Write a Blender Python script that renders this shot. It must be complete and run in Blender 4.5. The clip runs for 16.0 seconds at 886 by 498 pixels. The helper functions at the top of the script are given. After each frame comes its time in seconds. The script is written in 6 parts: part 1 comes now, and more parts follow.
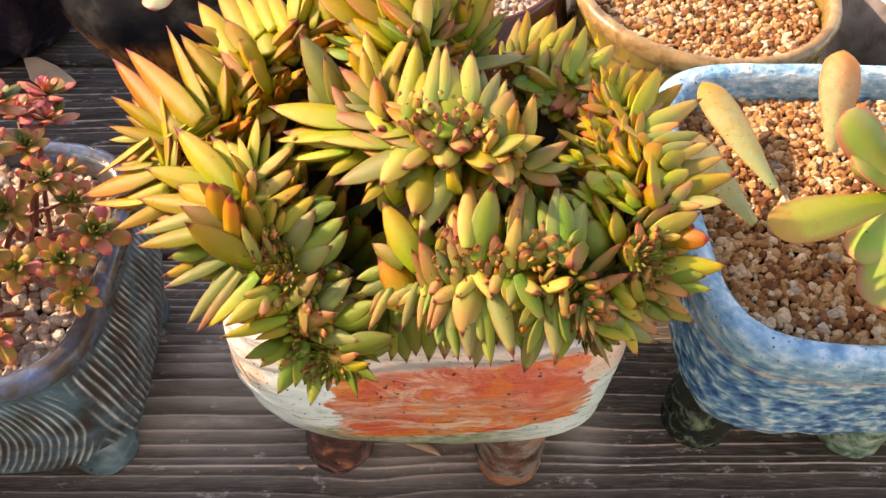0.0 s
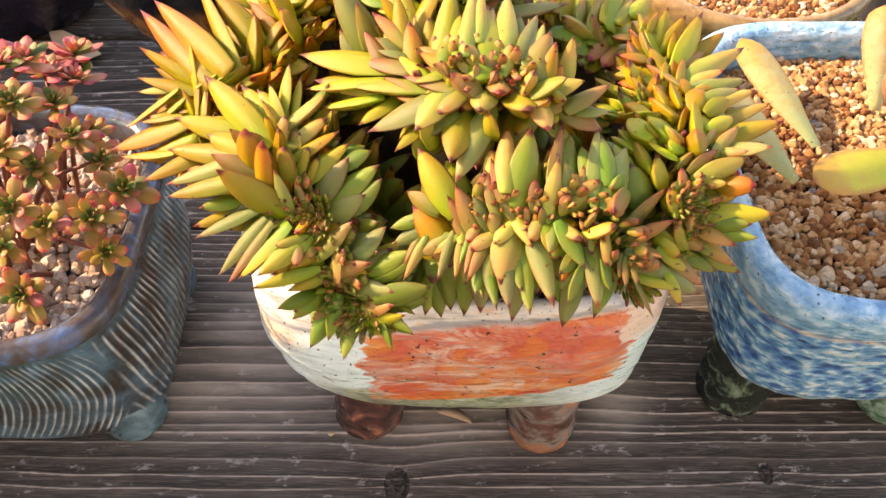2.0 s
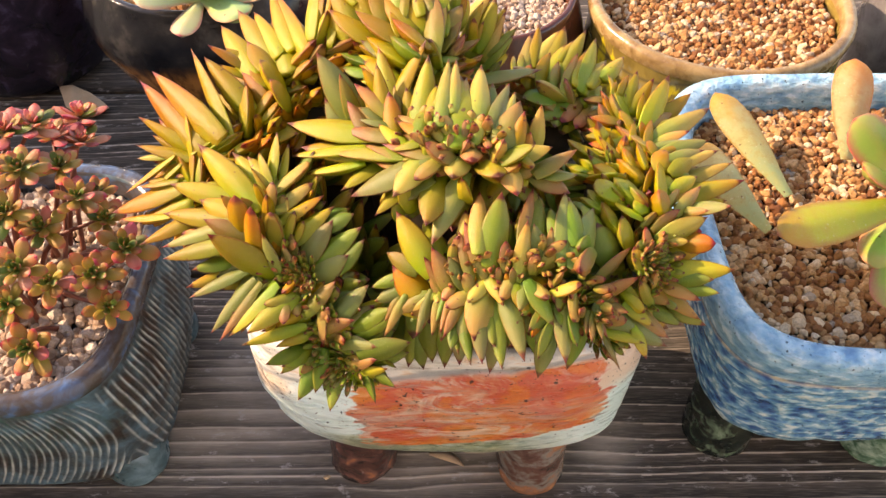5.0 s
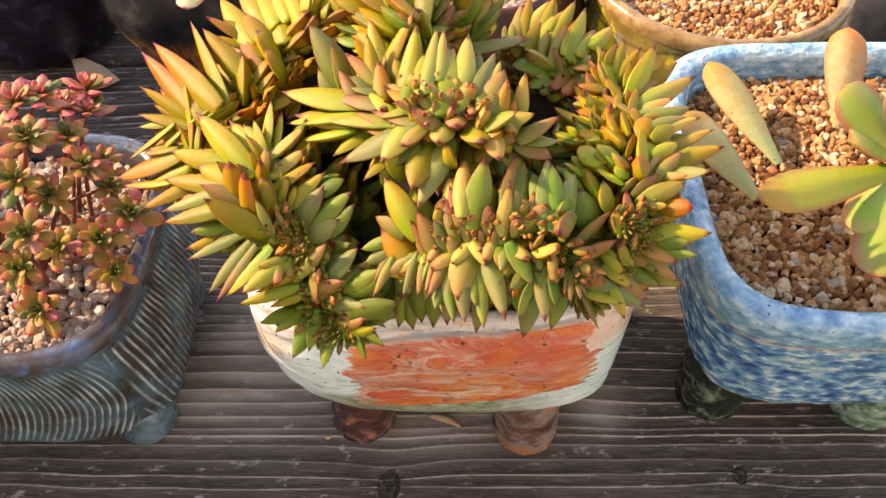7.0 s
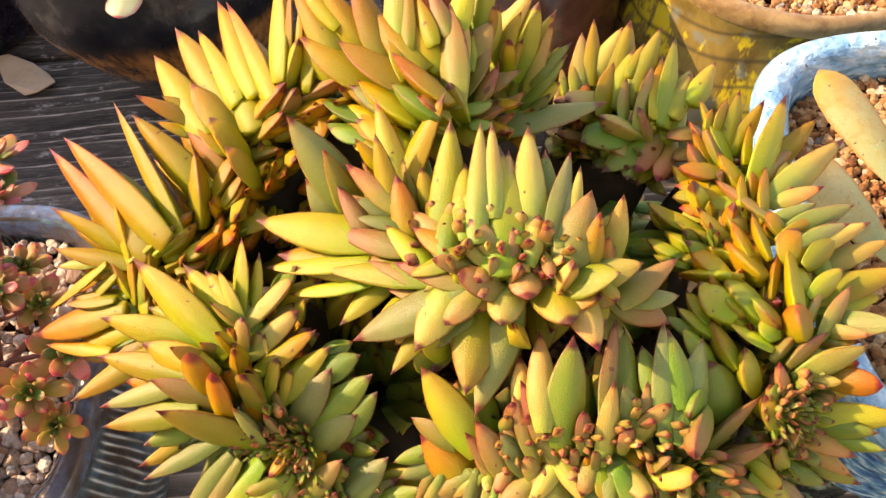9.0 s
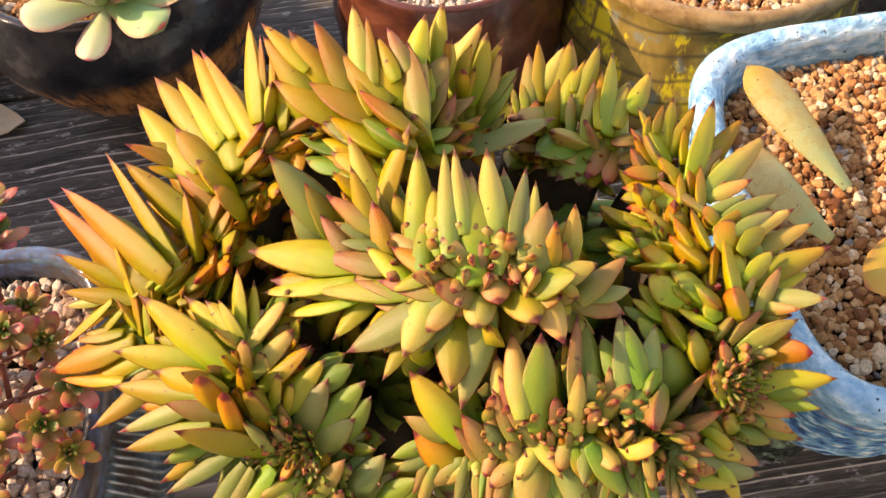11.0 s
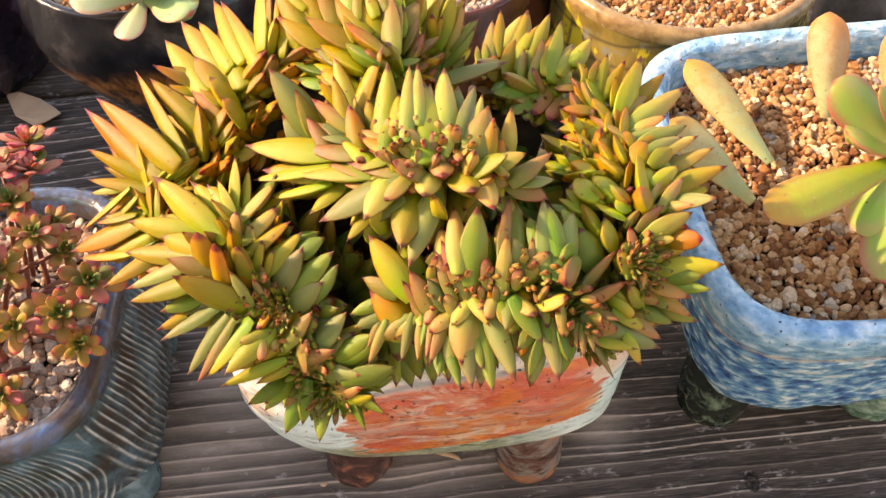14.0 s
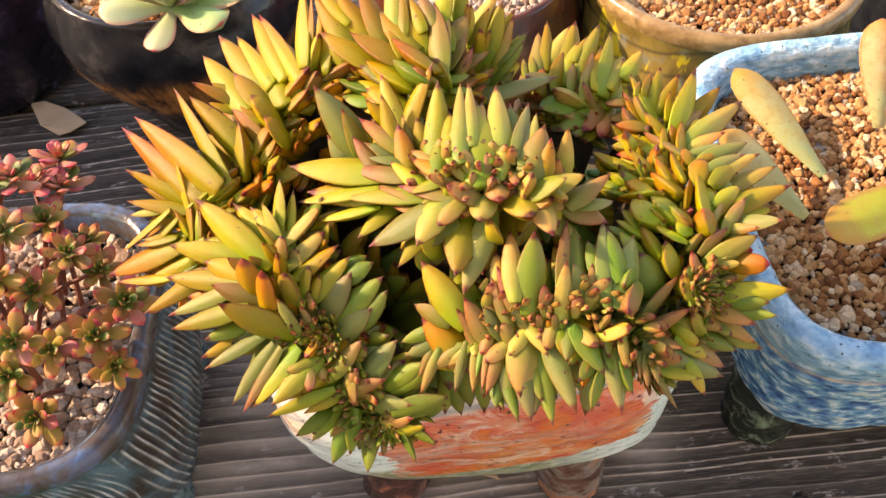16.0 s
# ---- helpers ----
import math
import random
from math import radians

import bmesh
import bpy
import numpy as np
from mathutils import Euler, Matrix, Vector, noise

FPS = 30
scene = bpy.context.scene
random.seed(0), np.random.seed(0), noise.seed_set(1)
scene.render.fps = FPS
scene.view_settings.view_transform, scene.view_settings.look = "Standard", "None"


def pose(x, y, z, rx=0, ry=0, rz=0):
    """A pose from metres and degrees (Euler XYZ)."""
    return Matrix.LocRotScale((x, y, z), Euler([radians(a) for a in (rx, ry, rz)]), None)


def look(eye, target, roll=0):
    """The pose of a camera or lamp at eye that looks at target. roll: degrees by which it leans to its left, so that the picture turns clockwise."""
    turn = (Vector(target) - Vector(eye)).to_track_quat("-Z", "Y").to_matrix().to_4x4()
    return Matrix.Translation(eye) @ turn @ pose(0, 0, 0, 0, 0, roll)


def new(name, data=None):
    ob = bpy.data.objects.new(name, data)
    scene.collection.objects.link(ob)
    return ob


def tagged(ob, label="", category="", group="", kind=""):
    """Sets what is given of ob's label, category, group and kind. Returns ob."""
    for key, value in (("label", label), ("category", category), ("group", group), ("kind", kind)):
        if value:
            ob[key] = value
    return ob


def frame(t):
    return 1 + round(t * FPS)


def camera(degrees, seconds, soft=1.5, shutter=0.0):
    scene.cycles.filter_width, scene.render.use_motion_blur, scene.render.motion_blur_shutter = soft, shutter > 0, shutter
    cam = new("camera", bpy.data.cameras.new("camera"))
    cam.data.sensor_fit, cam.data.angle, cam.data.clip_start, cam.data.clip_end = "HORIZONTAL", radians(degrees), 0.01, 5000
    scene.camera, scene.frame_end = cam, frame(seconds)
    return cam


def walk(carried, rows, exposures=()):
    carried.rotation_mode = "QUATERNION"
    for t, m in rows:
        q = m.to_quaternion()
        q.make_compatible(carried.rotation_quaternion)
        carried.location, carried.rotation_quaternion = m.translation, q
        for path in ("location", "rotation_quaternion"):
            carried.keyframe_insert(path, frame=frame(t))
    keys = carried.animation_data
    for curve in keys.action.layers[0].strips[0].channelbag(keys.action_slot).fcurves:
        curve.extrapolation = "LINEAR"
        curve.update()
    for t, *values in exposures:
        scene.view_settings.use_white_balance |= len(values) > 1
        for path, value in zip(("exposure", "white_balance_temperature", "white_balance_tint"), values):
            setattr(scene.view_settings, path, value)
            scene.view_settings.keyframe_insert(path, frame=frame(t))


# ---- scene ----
cam = camera(56.0, 16.0)
# seconds, eye, a point ahead, lean to the left in degrees
PATH = [
    (0, (0.0276, -0.0235, 0.4487), (0.0889, 1.2274, -1.1106), 2.6),
    (0.5, (0.0349, -0.0309, 0.4306), (0.0951, 1.2093, -1.1373), 2.8),
    (1, (0.0267, -0.0460, 0.4200), (0.0796, 1.1640, -1.1715), 2.7),
    (1.5, (0.0217, -0.0596, 0.4087), (0.0576, 1.1593, -1.1766), 2.0),
    (2, (0.0219, -0.0308, 0.4327), (0.0361, 1.2054, -1.1394), 0.8),
    (2.5, (0.0252, -0.0198, 0.4431), (0.0329, 1.2425, -1.1083), 0.4),
    (3, (0.0301, -0.0255, 0.4389), (0.0342, 1.2467, -1.1043), -0.3),
    (3.5, (0.0314, -0.0271, 0.4380), (0.0286, 1.2557, -1.0964), -0.6),
    (4, (0.0326, -0.0312, 0.4431), (0.0249, 1.2629, -1.0818), -0.7),
    (6.5, (0.0432, -0.0363, 0.4585), (-0.0023, 1.2322, -1.0871), -2.0),
    (7, (0.0474, -0.0448, 0.4591), (-0.0138, 1.2008, -1.1045), -2.5),
    (7.5, (0.0353, -0.0633, 0.4310), (-0.0178, 1.1382, -1.1670), -2.7),
    (8, (0.0256, -0.0187, 0.4295), (-0.0394, 1.1326, -1.2046), -3.6),
    (8.5, (0.0195, 0.0561, 0.4283), (-0.0651, 1.1631, -1.2353), -6.5),
    (9, (0.0278, 0.0912, 0.4258), (-0.0190, 1.1229, -1.2869), -6.1),
    (9.2, (0.033, 0.1030, 0.4195), (-0.0030, 1.1050, -1.3110), -6.3),
    (11.3, (0.0265, 0.0711, 0.4617), (0.0578, 1.0903, -1.2588), -7.1),
    (11.5, (0.0267, 0.0611, 0.4668), (0.0617, 1.0963, -1.2441), -6.9),
    (12, (0.0231, 0.0316, 0.4682), (0.0657, 1.1309, -1.2021), -6.3),
    (12.5, (0.0254, 0.0107, 0.4658), (0.0685, 1.1323, -1.1896), -5.7),
    (13, (0.0321, 0.0031, 0.4681), (0.0731, 1.1550, -1.1663), -5.2),
    (13.5, (0.0357, -0.0009, 0.4581), (0.0694, 1.1655, -1.1662), -4.8),
    (14, (0.0367, -0.0051, 0.4582), (0.0638, 1.1875, -1.1471), -4.4),
    (14.5, (0.0383, -0.0043, 0.4680), (0.0636, 1.2109, -1.1203), -4.3),
    (15, (0.0285, -0.0018, 0.4692), (0.0464, 1.2254, -1.1099), -4.7),
    (15.5, (0.0245, -0.0007, 0.4649), (0.0352, 1.2320, -1.1100), -5.1),
    (16, (0.0230, 0.0108, 0.4559), (0.0223, 1.1994, -1.1527), -5.7),
]
walk(cam, [(t, look(eye, to, roll)) for t, eye, to, roll in PATH], [(0, 1.60, 8050, 25), (1, 1.62, 8050, 25), (1.5, 1.80, 8050, 25), (2, 1.88, 8050, 25), (2.5, 1.68, 8050, 25), (3, 1.59, 8050, 25), (4, 1.58, 8050, 25), (7, 1.61, 8050, 25), (7.5, 1.60, 8050, 25), (8, 1.66, 8050, 25), (9, 1.70, 8050, 25), (11.3, 1.56, 8050, 25), (12.5, 1.56, 8050, 25), (13.5, 1.72, 8050, 25), (14.5, 1.66, 8050, 25), (16, 1.62, 8050, 25)])

# ---- light ----
SUN_TO = Vector((-0.81, 0.235, 0.50)).normalized()
world = bpy.data.worlds.new("sky")
scene.world = world
world.use_nodes = True
wn = world.node_tree.nodes
sky = wn.new("ShaderNodeTexSky")
sky.sky_type = "NISHITA"
sky.sun_disc = False
sky.sun_elevation = math.asin(SUN_TO.z)
sky.sun_rotation = math.atan2(SUN_TO.x, SUN_TO.y)
world.node_tree.links.new(sky.outputs[0], wn["Background"].inputs[0])
wn["Background"].inputs[1].default_value = 0.16
sun = new("sun", bpy.data.lights.new("sun", "SUN"))
sun.data.energy, sun.data.angle, sun.data.color = 2.9, radians(0.7), (1.0, 0.86, 0.66)
sun.rotation_mode = "QUATERNION"
sun.rotation_quaternion = SUN_TO.to_track_quat("Z", "Y")


# ---- building helpers ----
def mesh_of(name, verts, faces, mat=None, smooth=True):
    me = bpy.data.meshes.new(name)
    me.from_pydata([tuple(v) for v in verts], [], [tuple(f) for f in faces])
    if smooth:
        me.shade_smooth()
    if mat:
        me.materials.append(mat)
    me.update()
    return me


def thing(name, label, category, group="", kind="", at=(0, 0, 0)):
    ob = new(name)
    ob.empty_display_size = 0.02
    ob.location = at
    return tagged(ob, label, category, group, kind)


def part(name, me, mat, parent, label="", kind=""):
    """A mesh object under a thing; the mesh is given in world places unless the parent has moved."""
    if mat and not me.materials:
        me.materials.append(mat)
    ob = new(name, me)
    ob.parent = parent
    return tagged(ob, label, kind=kind) if (label or kind) else ob


def ring(cx, cy, rx, ry, z, n, p=2.0, bulge=None):
    """A level ring of n points, a superellipse of power p."""
    out = []
    for i in range(n):
        a = 2 * math.pi * i / n
        c, s = math.cos(a), math.sin(a)
        r = (abs(c) ** p + abs(s) ** p) ** (-1 / p)
        x, y, zz = rx * r * c, ry * r * s, z
        if bulge:
            k, dz = bulge(a, z)
            x, y, zz = x * (1 + k), y * (1 + k), z + dz
        out.append((cx + x, cy + y, zz))
    return out


def loft(rings, cap_start=True, cap_end=True):
    n = len(rings[0])
    verts = [v for r in rings for v in r]
    faces = []
    for j in range(len(rings) - 1):
        for i in range(n):
            k = (i + 1) % n
            faces.append((j * n + i, j * n + k, (j + 1) * n + k, (j + 1) * n + i))
    if cap_start:
        faces.append(tuple(reversed(range(n))))
    if cap_end:
        faces.append(tuple(range((len(rings) - 1) * n, len(rings) * n)))
    return verts, faces


def spline(points, count):
    """Catmull-Rom through points, count samples."""
    P = [Vector(p) for p in points]
    P = [P[0] * 2 - P[1], *P, P[-1] * 2 - P[-2]]
    out = []
    for i in range(count):
        u = i / (count - 1) * (len(P) - 3)
        k = min(int(u), len(P) - 4)
        t = u - k
        a, b, c, d = P[k:k + 4]
        out.append(0.5 * (2 * b + (c - a) * t + (2 * a - 5 * b + 4 * c - d) * t * t + (3 * b - a - 3 * c + d) * t ** 3))
    return out


def tube(points, radii, n=8):
    """A round tapering stem through points."""
    rings = []
    for i, p in enumerate(points):
        d = (points[min(i + 1, len(points) - 1)] - points[max(i - 1, 0)]).normalized()
        u = d.orthogonal().normalized() if i == 0 else (u - d * u.dot(d)).normalized()
        w = d.cross(u)
        r = radii[i] if isinstance(radii, (list, tuple)) else radii
        rings.append([p + (u * math.cos(2 * math.pi * k / n) + w * math.sin(2 * math.pi * k / n)) * r for k in range(n)])
    return loft(rings)


def rnd(a, b):
    return random.uniform(a, b)


# ---- materials ----
def material(name, rough=0.5, spec=0.5):
    m = bpy.data.materials.new(name)
    m.use_nodes = True
    b = m.node_tree.nodes["Principled BSDF"]
    b.inputs["Roughness"].default_value = rough
    b.inputs["Specular IOR Level"].default_value = spec
    return m, m.node_tree, b


class Nodes:
    """Short names for the nodes of one tree."""

    def __init__(self, tree):
        self.t = tree

    def link(self, a, b):
        self.t.links.new(a, b)

    def coords(self, which="Object", scale=(1, 1, 1)):
        c = self.t.nodes.new("ShaderNodeTexCoord")
        m = self.t.nodes.new("ShaderNodeMapping")
        m.inputs["Scale"].default_value = scale
        self.link(c.outputs[which], m.inputs[0])
        return m.outputs[0]

    def noise(self, vec, scale, detail=3, rough=0.55, distort=0.0):
        n = self.t.nodes.new("ShaderNodeTexNoise")
        n.inputs["Scale"].default_value = scale
        n.inputs["Detail"].default_value = detail
        n.inputs["Roughness"].default_value = rough
        n.inputs["Distortion"].default_value = distort
        self.link(vec, n.inputs["Vector"])
        return n.outputs["Fac"]

    def ramp(self, fac, stops):
        r = self.t.nodes.new("ShaderNodeValToRGB")
        while len(r.color_ramp.elements) < len(stops):
            r.color_ramp.elements.new(0.5)
        for e, (pos, col) in zip(r.color_ramp.elements, stops):
            e.position = pos
            e.color = (*col, 1) if len(col) == 3 else col
        self.link(fac, r.inputs[0])
        return r.outputs[0]

    def grey(self, fac, a, b):
        return self.ramp(fac, [(a, (0, 0, 0)), (b, (1, 1, 1))])

    def mix(self, fac, a, b, mode="MIX"):
        m = self.t.nodes.new("ShaderNodeMix")
        m.data_type = "RGBA"
        m.blend_type = mode
        for sock, value in ((m.inputs[0], fac), (m.inputs[6], a), (m.inputs[7], b)):
            if isinstance(value, (int, float)):
                sock.default_value = value
            elif isinstance(value, tuple):
                sock.default_value = (*value, 1)
            else:
                self.link(value, sock)
        return m.outputs[2]

    def math(self, op, a, b=0.0):
        m = self.t.nodes.new("ShaderNodeMath")
        m.operation = op
        for sock, value in ((m.inputs[0], a), (m.inputs[1], b)):
            if isinstance(value, (int, float)):
                sock.default_value = value
            else:
                self.link(value, sock)
        return m.outputs[0]

    def axes(self, vec):
        s = self.t.nodes.new("ShaderNodeSeparateXYZ")
        self.link(vec, s.inputs[0])
        return s.outputs

    def bump(self, height, bsdf, strength=0.4, distance=0.001):
        b = self.t.nodes.new("ShaderNodeBump")
        b.inputs["Strength"].default_value = strength
        b.inputs["Distance"].default_value = distance
        self.link(height, b.inputs["Height"])
        self.link(b.outputs[0], bsdf.inputs["Normal"])


def leaf_material(name, base, body, edge, tip, subsurface=0.20, blush=0.34, point=(0.875, 0.925), warmth=0.7, rim=(0.25, 0.7), greens=0.0, mottle=0.0, edge_at=0.84):
    """Fleshy leaf: paler base, body colour, blushed margins, dark red point; fine papillae with painted sparkle."""
    m, tree, b = material(name, 0.42, 0.32)
    n = Nodes(tree)
    gen = []
    for which in ("across", "along"):
        at = tree.nodes.new("ShaderNodeAttribute")
        at.attribute_name = which
        gen.append(at.outputs["Fac"])
    info = tree.nodes.new("ShaderNodeObjectInfo")
    loc = tree.nodes.new("ShaderNodeNewGeometry")
    where = loc.outputs["Position"]
    chance = n.math("FRACT", n.math("ADD", info.outputs["Random"], loc.outputs["Random Per Island"]))
    other = n.math("FRACT", n.math("MULTIPLY", chance, 7.31))
    patch = n.noise(where, 110, 4)
    col = n.mix(n.grey(gen[1], 0.15, 0.7), base, body)
    col = n.mix(n.math("MULTIPLY", n.grey(patch, 0.42, 0.75), 0.3), col, edge)
    if mottle:
        col = n.mix(n.math("MULTIPLY", n.grey(n.noise(where, 210, 5, 0.65), 0.50, 0.62), mottle), col, (0.44, 0.25, 0.08))
        col = n.mix(n.math("MULTIPLY", n.grey(n.noise(where, 900, 2), 0.66, 0.72), 0.8), col, (0.75, 0.66, 0.46))
    # some leaves stay greener, some flush on one flank
    col = n.mix(n.math("MULTIPLY", n.grey(n.math("SUBTRACT", 1.0, other), 0.62, 0.95), greens), col, (0.20, 0.29, 0.035))
    flank = n.grey(n.math("ADD", n.math("MULTIPLY", gen[0], 0.35), n.math("ADD", n.math("MULTIPLY", gen[1], 0.5), n.math("MULTIPLY", patch, 0.5))), 0.42, 0.95)
    flush = n.math("MULTIPLY", n.math("MULTIPLY", flank, n.grey(other, 0.25, 0.9)), blush)
    col = n.mix(flush, col, n.mix(0.3, edge, (0.40, 0.15, 0.09)))
    side = n.math("ABSOLUTE", gen[0])
    ragged = n.math("ADD", side, n.math("MULTIPLY", n.math("SUBTRACT", n.noise(where, 700, 2), 0.5), 0.22))
    margin = n.math("MULTIPLY", n.grey(ragged, edge_at, 1.0), n.grey(gen[1], *rim))
    col = n.mix(n.math("MULTIPLY", margin, 0.95), col, n.mix(0.72, edge, tip))
    freckle = n.math("MULTIPLY", n.grey(n.noise(where, 1300, 2), 0.58, 0.66), n.math("MULTIPLY", n.grey(side, 0.45, 0.9), n.grey(gen[1], 0.35, 0.8)))
    col = n.mix(n.math("MULTIPLY", freckle, 0.7), col, n.mix(0.5, edge, (0.20, 0.05, 0.025)))
    warm = n.grey(n.math("ADD", gen[1], n.math("MULTIPLY", n.math("SUBTRACT", patch, 0.5), 0.35)), 0.74, 0.95)
    col = n.mix(n.math("MULTIPLY", warm, warmth), col, edge)
    col = n.mix(n.grey(n.math("ADD", gen[1], n.math("MULTIPLY", n.math("SUBTRACT", other, 0.5), 0.07 if point[0] < 0.95 else 0.0)), *point), col, tip)
    # every leaf a little lighter or darker, and a few brown scars
    hsv = tree.nodes.new("ShaderNodeHueSaturation")
    n.link(n.math("ADD", n.math("MULTIPLY", chance, 0.05), 0.475), hsv.inputs["Hue"])
    n.link(n.math("ADD", n.math("MULTIPLY", n.math("FRACT", n.math("MULTIPLY", chance, 3.7)), 0.46), 0.66), hsv.inputs["Value"])
    hsv.inputs["Saturation"].default_value = 1.02
    n.link(col, hsv.inputs["Color"])
    scar = n.grey(n.noise(where, 300, 1), 0.752, 0.775)
    col = n.mix(n.math("MULTIPLY", scar, 0.85), hsv.outputs[0], (0.13, 0.04, 0.02))
    # glassy papillae, their sparkle painted into the colour as pale dots
    fine = n.noise(where, 2600, 2, 0.5)
    col = n.mix(n.math("MULTIPLY", n.grey(fine, 0.62, 0.74), 0.16), col, n.mix(0.5, col, (0.80, 0.60, 0.20)))
    glint = n.grey(n.noise(where, 3400, 1), 0.68, 0.76)
    col = n.mix(n.math("MULTIPLY", glint, 0.5), col, n.mix(0.5, col, (0.88, 0.74, 0.38)))
    n.link(col, b.inputs["Base Color"])
    n.link(n.math("SUBTRACT", 0.54, n.math("MULTIPLY", fine, 0.25)), b.inputs["Roughness"])
    n.bump(n.math("ADD", fine, glint), b, 0.55, 0.0004)
    b.inputs["Subsurface Weight"].default_value = subsurface
    b.inputs["Subsurface Radius"].default_value = (1.0, 0.7, 0.2)
    b.inputs["Subsurface Scale"].default_value = 0.004
    return m


LEAF = [
    leaf_material("leaf_green", (0.11, 0.19, 0.012), (0.15, 0.215, 0.018), (0.24, 0.18, 0.028), (0.10, 0.022, 0.010), greens=0.2, warmth=0.4),
    leaf_material("leaf_yellow_green", (0.20, 0.285, 0.012), (0.38, 0.315, 0.024), (0.44, 0.20, 0.018), (0.12, 0.022, 0.008), greens=0.3, warmth=0.45),
    leaf_material("leaf_yellow", (0.28, 0.275, 0.008), (0.43, 0.225, 0.012), (0.42, 0.12, 0.010), (0.13, 0.020, 0.008), greens=0.15, warmth=0.55),
    leaf_material("leaf_orange", (0.28, 0.25, 0.008), (0.42, 0.20, 0.012), (0.43, 0.15, 0.010), (0.22, 0.022, 0.014), greens=0.05, blush=0.15, warmth=0.5, point=(0.86, 0.94)),
    leaf_material("leaf_blush", (0.20, 0.23, 0.028), (0.36, 0.195, 0.055), (0.37, 0.115, 0.040), (0.15, 0.022, 0.010), greens=0.2),
    leaf_material("leaf_grey_green", (0.15, 0.20, 0.030), (0.21, 0.23, 0.06), (0.30, 0.18, 0.06), (0.15, 0.028, 0.014), greens=0.2, warmth=0.4),
    leaf_material("leaf_peach", (0.28, 0.34, 0.045), (0.48, 0.335, 0.075), (0.47, 0.185, 0.035), (0.13, 0.022, 0.010), greens=0.1, warmth=0.55),
    leaf_material("leaf_lime_red_edge", (0.20, 0.28, 0.018), (0.35, 0.28, 0.030), (0.40, 0.125, 0.035), (0.26, 0.026, 0.014), greens=0.1),
    leaf_material("leaf_pale_gold", (0.36, 0.38, 0.032), (0.56, 0.38, 0.055), (0.53, 0.19, 0.024), (0.14, 0.022, 0.010), greens=0.0, warmth=0.55),
]


def glaze(name, stops, scale=(1, 1, 1), size=60, rough=0.22, speck=(0.05, 0.04, 0.03), bump=0.3, relief=150, distort=0.6, specks=0.5, ridge=None):
    """Fired glaze: a ramp of colours over stretched noise, dark pinholes, waves in the surface."""
    m, tree, b = material(name, rough, 0.5)
    n = Nodes(tree)
    vec = n.coords("Object", scale)
    raw = n.coords("Object")
    col = n.ramp(n.noise(vec, size, 5, 0.6, distort), stops)
    if ridge:
        at = tree.nodes.new("ShaderNodeAttribute")
        at.attribute_name = "ridge"
        col = n.mix(n.math("MULTIPLY", n.grey(at.outputs["Fac"], 0.25, 0.9), n.grey(n.noise(raw, 60, 4), 0.25, 0.55)), col, ridge)
    pin = n.grey(n.noise(raw, 520, 1), 0.735, 0.76)
    col = n.mix(n.math("MULTIPLY", pin, specks), col, speck)
    n.link(col, b.inputs["Base Color"])
    n.link(n.math("ADD", n.math("MULTIPLY", n.noise(raw, 90, 3), 0.25), rough - 0.1), b.inputs["Roughness"])
    n.bump(n.noise(vec, relief, 3), b, bump, 0.0012)
    return m


